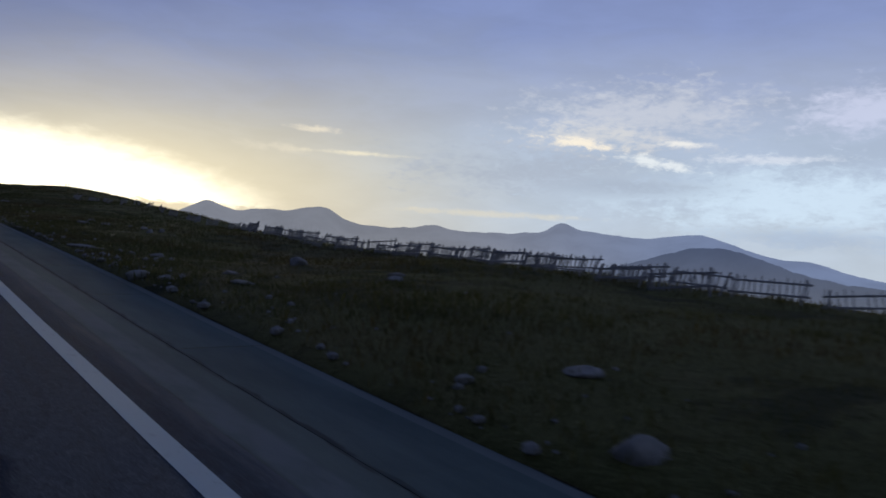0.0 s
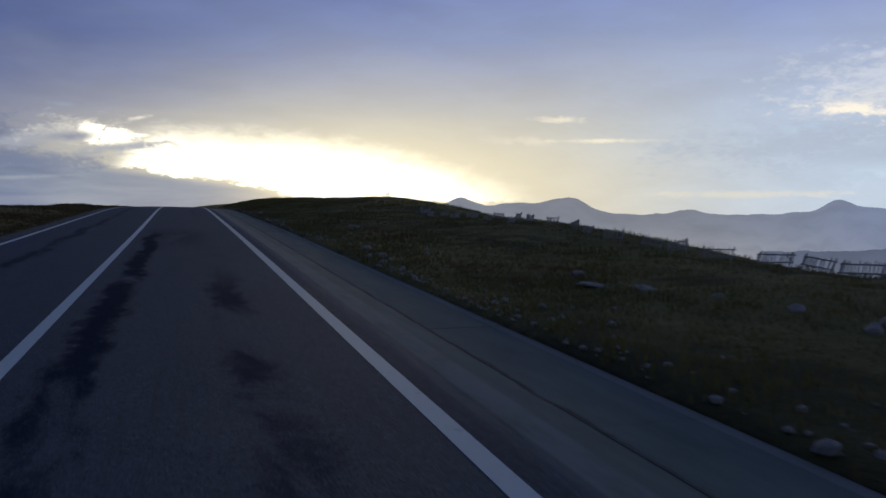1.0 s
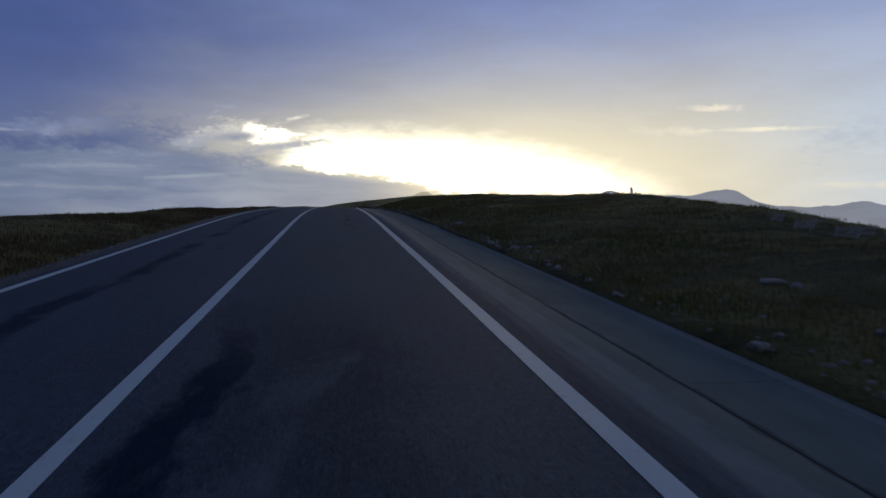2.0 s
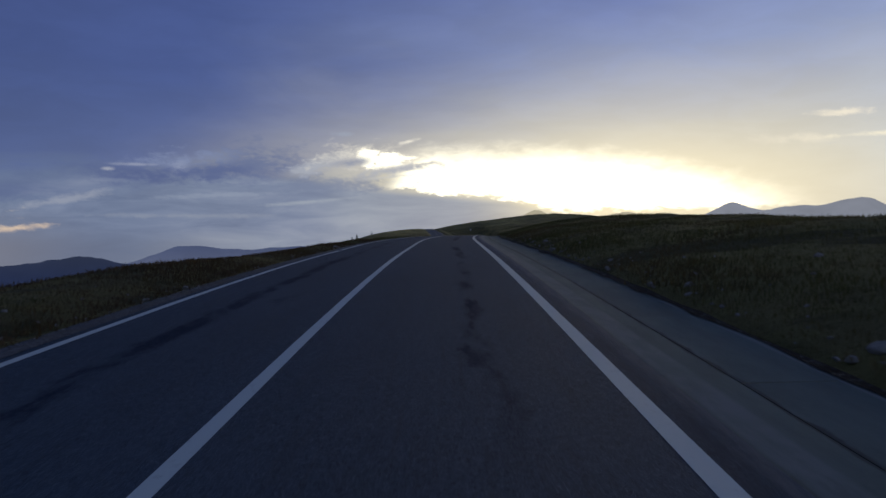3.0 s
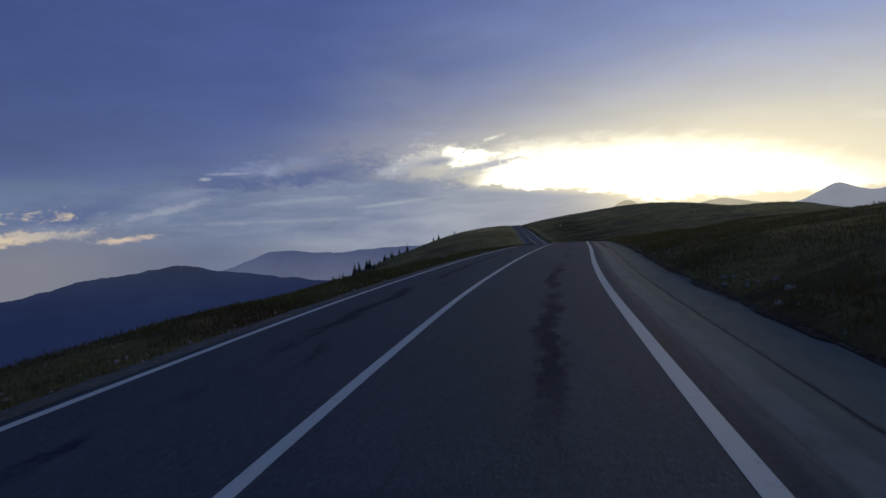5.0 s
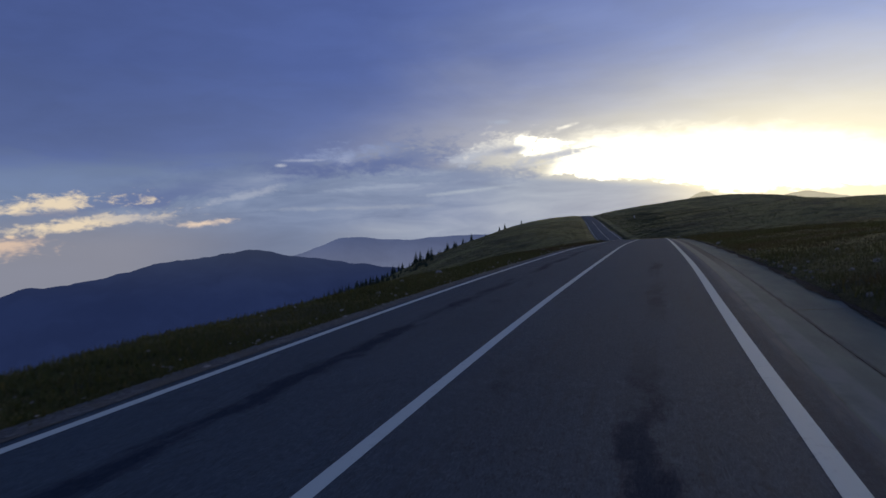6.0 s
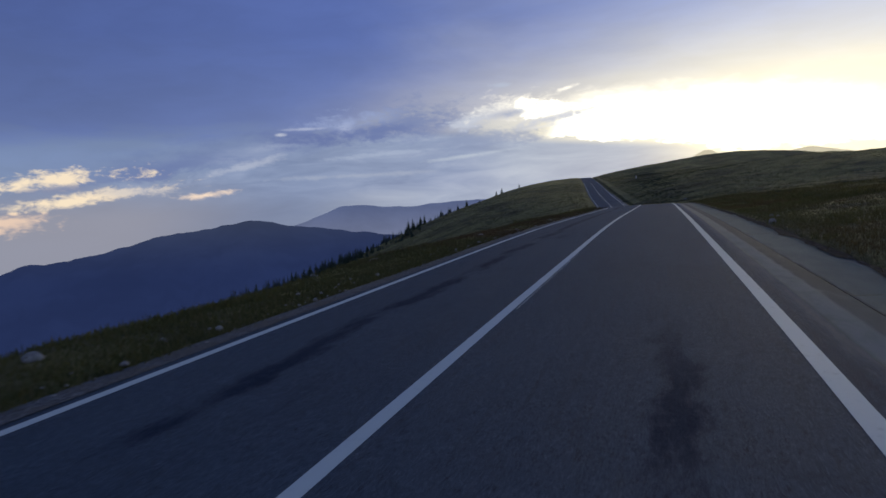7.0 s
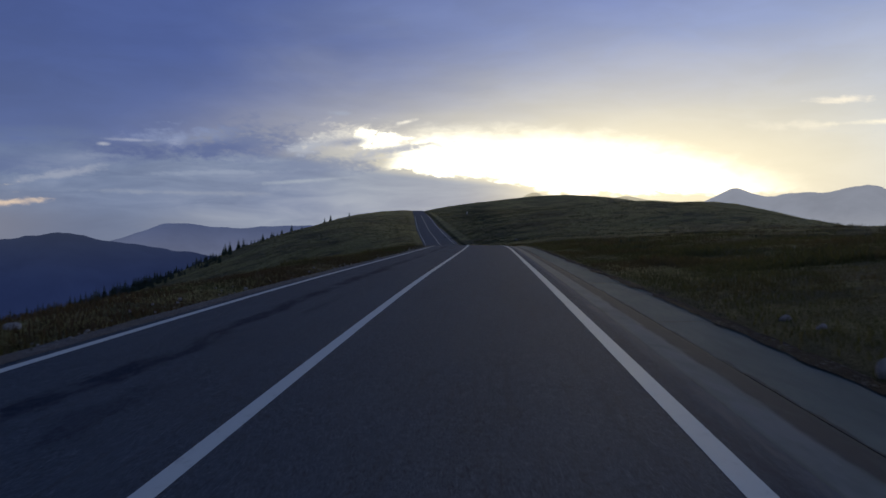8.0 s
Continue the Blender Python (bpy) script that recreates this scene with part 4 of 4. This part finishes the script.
# ---- grass ----
def blades(name, x, y, tall, label, mat=BLADE):
    """Tufts of single bent blades at the given places."""
    count = len(x)
    z = ground_z(x, y)
    h = tall * rng.uniform(0.5, 1.35, count) * (1.0 + 0.5 * np.sin(x * 0.9) * np.sin(y * 0.55))
    x, y, z, h = (np.repeat(v, 6) for v in (x, y, z, h))
    total = len(x)
    a, lean_ = rng.uniform(0, 6.28, total), rng.uniform(0.2, 0.9, total) * h
    wide, hh = h * rng.uniform(0.04, 0.08, total) + 0.003, h * rng.uniform(0.6, 1.1, total)
    px, py = x + rng.normal(0, 0.15, total), y + rng.normal(0, 0.15, total)
    ca, sa = np.cos(a), np.sin(a)
    mx, my = px + ca * lean_ * 0.35, py + sa * lean_ * 0.35
    corners = [(px - sa * wide, py + ca * wide, z - 0.02), (px + sa * wide, py - ca * wide, z - 0.02), (mx + sa * wide * 0.8, my - ca * wide * 0.8, z + hh * 0.6),
               (mx - sa * wide * 0.8, my + ca * wide * 0.8, z + hh * 0.6), (px + ca * lean_, py + sa * lean_, z + hh)]
    verts = np.stack([np.stack(c, -1) for c in corners], 1).reshape(-1, 3)
    base = np.arange(total)[:, None] * 5
    me = bpy.data.meshes.new(name)
    me.from_pydata(verts.tolist(), [], (base + np.array([0, 1, 2, 3])).tolist() + (base + np.array([3, 2, 4])).tolist())
    me.materials.append(mat)
    me.update()
    return tagged(new(name, me), label, "grass", kind="stuff")


ty = rng.uniform(-3, 225, 52000)
tx = road_x(ty) + RIGHT_EDGE + 0.15 + rng.exponential(6.5, len(ty))
blades("pasture_grass", tx, ty, 0.085, "short green and straw-coloured pasture grass")
ty = rng.uniform(25, 235, 24000)
ty = ty[(ty < 114) | (ty > 157)]
tx = road_x(ty) + LEFT_EDGE - 0.4 - rng.exponential(2.6, len(ty))
blades("verge_grass", tx, ty, 0.085, "rough rust-brown grass along the valley edge", DRY_BLADE)
ty = np.concatenate([rng.uniform(112, 160, 15000), rng.uniform(185, 240, 5000)])
tx = road_x(ty) + LEFT_EDGE - 0.22 - rng.exponential(2.6, len(ty))
blades("verge_grass", tx, ty, 0.075, "short green grass on the verge above the valley", GREEN_BLADE)
ty = 190 + 300 * rng.random(16000) ** 1.2
tx = road_x(ty) + LEFT_EDGE - 1.5 - rng.random(len(ty)) * (14 + (ty - 190) * 0.25)
blades("hill_grass", tx, ty, 0.2, "tufted olive grass on the flank beyond the dip")


# longer grass on the far hill, thinning out towards the top
ty = 172 + 470 * rng.random(36000) ** 1.3
tx = road_x(ty) + RIGHT_EDGE + 2.0 + rng.exponential(1.0, len(ty)) * (8 + (ty - 160) * 0.16)
blades("hill_grass", tx, ty, 0.2, "long pale grass on the hillside beyond the dip")


# low juniper and bilberry scrub in drifts over the slopes
cy, cx = rng.uniform(90, 640, 700), rng.normal(0, 1, 700)
cu = np.where(cx > 0, RIGHT_EDGE + 4 + np.abs(cx) * (8 + cy * 0.13), LEFT_EDGE - 3 - np.abs(cx) * 6 + cy * 0.07)
keep = ((cx > 0) & (cy > 170)) | (cy > 300)
cy, cu = cy[keep], cu[keep]
lumps = len(cy) * 22
ty = np.repeat(cy, 22) + rng.normal(0, 1.1, lumps) * (1 + np.repeat(cy, 22) / 260)
tx = road_x(np.repeat(cy, 22)) + np.repeat(cu, 22) + rng.normal(0, 0.8, lumps) * (1 + np.repeat(cy, 22) / 260)
blades("juniper_scrub", tx, ty, 0.22, "low dark juniper scrub in drifts over the slopes", NEEDLE)


# ---- conifers on the valley flank ----
def spruce(seed, tall):
    rnd = random.Random(seed)
    ob = new("spruce")
    bm = bmesh.new()
    bmesh.ops.create_cone(bm, cap_ends=True, segments=7, radius1=tall * 0.022, radius2=tall * 0.004, depth=tall * 0.96, matrix=Matrix.Translation((0, 0, tall * 0.46)))
    part("trunk", bm, BARK, ob)
    bm = bmesh.new()
    whorls = 17
    for i in range(whorls):
        f = i / (whorls - 1)
        z = tall * (0.10 + 0.87 * f)
        reach = tall * 0.29 * (1 - f) ** 0.85 + 0.12
        for j in range(9 if f < 0.75 else 6):
            a = rnd.uniform(0, 6.28)
            r = reach * rnd.uniform(0.62, 1.15)
            drop = r * rnd.uniform(0.25, 0.5)
            wide = r * rnd.uniform(0.24, 0.36) + 0.06
            ca, sa = math.cos(a), math.sin(a)
            root = Vector((0, 0, z + 0.05 * r))
            mid = Vector((ca * r * 0.55, sa * r * 0.55, z - drop * 0.35))
            tip = Vector((ca * r, sa * r, z - drop))
            side = Vector((-sa, ca, 0)) * wide
            sag = Vector((0, 0, -0.16 * r - 0.05))
            vs = [bm.verts.new(p) for p in (root, mid + side + sag, tip, mid - side + sag, mid)]
            for tri in ((0, 1, 4), (1, 2, 4), (2, 3, 4), (3, 0, 4)):
                bm.faces.new([vs[t] for t in tri])
    part("crown", bm, NEEDLE, ob)
    return tagged(ob, "dark green spruce on the slope below the road", "tree", "spruces on the valley flank")


kinds = [spruce(500 + k, 10.0) for k in range(5)]
trees = []
rnd = random.Random(11)
# a dense fringe of small spruces along the lower edge of the flank, taller towards the valley to fit the crown line
# seen from the camera's last position
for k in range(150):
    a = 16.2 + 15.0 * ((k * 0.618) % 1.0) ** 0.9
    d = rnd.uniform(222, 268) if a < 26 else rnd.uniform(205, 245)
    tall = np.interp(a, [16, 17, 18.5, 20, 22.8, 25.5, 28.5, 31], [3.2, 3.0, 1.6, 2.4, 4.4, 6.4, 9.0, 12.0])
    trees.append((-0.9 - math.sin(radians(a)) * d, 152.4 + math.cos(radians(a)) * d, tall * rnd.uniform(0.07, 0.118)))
# a closed stand of taller spruces on the steep flank beside the last bend, placed and sized to match the crowns the
# camera sees there
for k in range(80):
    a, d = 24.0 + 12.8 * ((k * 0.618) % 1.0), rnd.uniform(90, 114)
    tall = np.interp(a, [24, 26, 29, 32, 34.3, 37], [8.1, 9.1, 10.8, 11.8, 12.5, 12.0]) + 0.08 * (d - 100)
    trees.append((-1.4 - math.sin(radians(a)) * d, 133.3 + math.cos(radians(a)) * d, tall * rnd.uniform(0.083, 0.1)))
for _ in range(16):
    a, d = rnd.uniform(11.2, 15.6), rnd.uniform(262, 312)
    trees.append((-0.9 - math.sin(radians(a)) * d, 152.4 + math.cos(radians(a)) * d, rnd.uniform(0.1, 0.2)))
for x, y, h in ((-108, 520, 0.8), (-112, 526, 0.9), (-104, 529, 0.7), (-110, 516, 0.6), (-98, 560, 0.55), (-94, 566, 0.5), (-90, 572, 0.55), (-99, 545, 0.55), (-96, 556, 0.45), (-82, 628, 0.4), (-79, 632, 0.45), (-70, 648, 0.35)):
    trees.append((x, y, h))
for _ in range(14):
    trees.append((-rnd.uniform(96, 122), rnd.uniform(470, 545), rnd.uniform(0.4, 0.8)))
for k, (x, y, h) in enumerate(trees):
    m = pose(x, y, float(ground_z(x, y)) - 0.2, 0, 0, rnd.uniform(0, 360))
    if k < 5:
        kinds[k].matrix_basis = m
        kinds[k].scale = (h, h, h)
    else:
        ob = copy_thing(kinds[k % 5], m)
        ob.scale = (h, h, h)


# ---- snow poles ----
def snow_pole(tall):
    ob = new("snow_pole")
    bm = bmesh.new()
    bmesh.ops.create_cone(bm, cap_ends=True, segments=10, radius1=0.03, radius2=0.026, depth=tall + 0.3, matrix=Matrix.Translation((0, 0, tall / 2 - 0.15)))
    part("shaft", bm, POST, ob)
    part("plate", beam((-0.05, 0.045, tall - 0.07), (0.05, 0.045, tall - 0.07), 0.015, 0.1), POST, ob, "small white plate")
    return tagged(ob, "slim white snow pole with a small plate", "pole", "snow poles")


first = snow_pole(0.3)
first.matrix_basis = pose(11.5, 73.6, float(ground_z(11.5, 73.6)), 0, 0, 12)
copy_thing(first, pose(11.9, 74.9, float(ground_z(11.9, 74.9)), 0, 14, 30))
copy_thing(first, pose(2.2, 468.0, float(ground_z(2.2, 468.0)), 0, 3, 10) @ Matrix.Scale(4.0, 4))
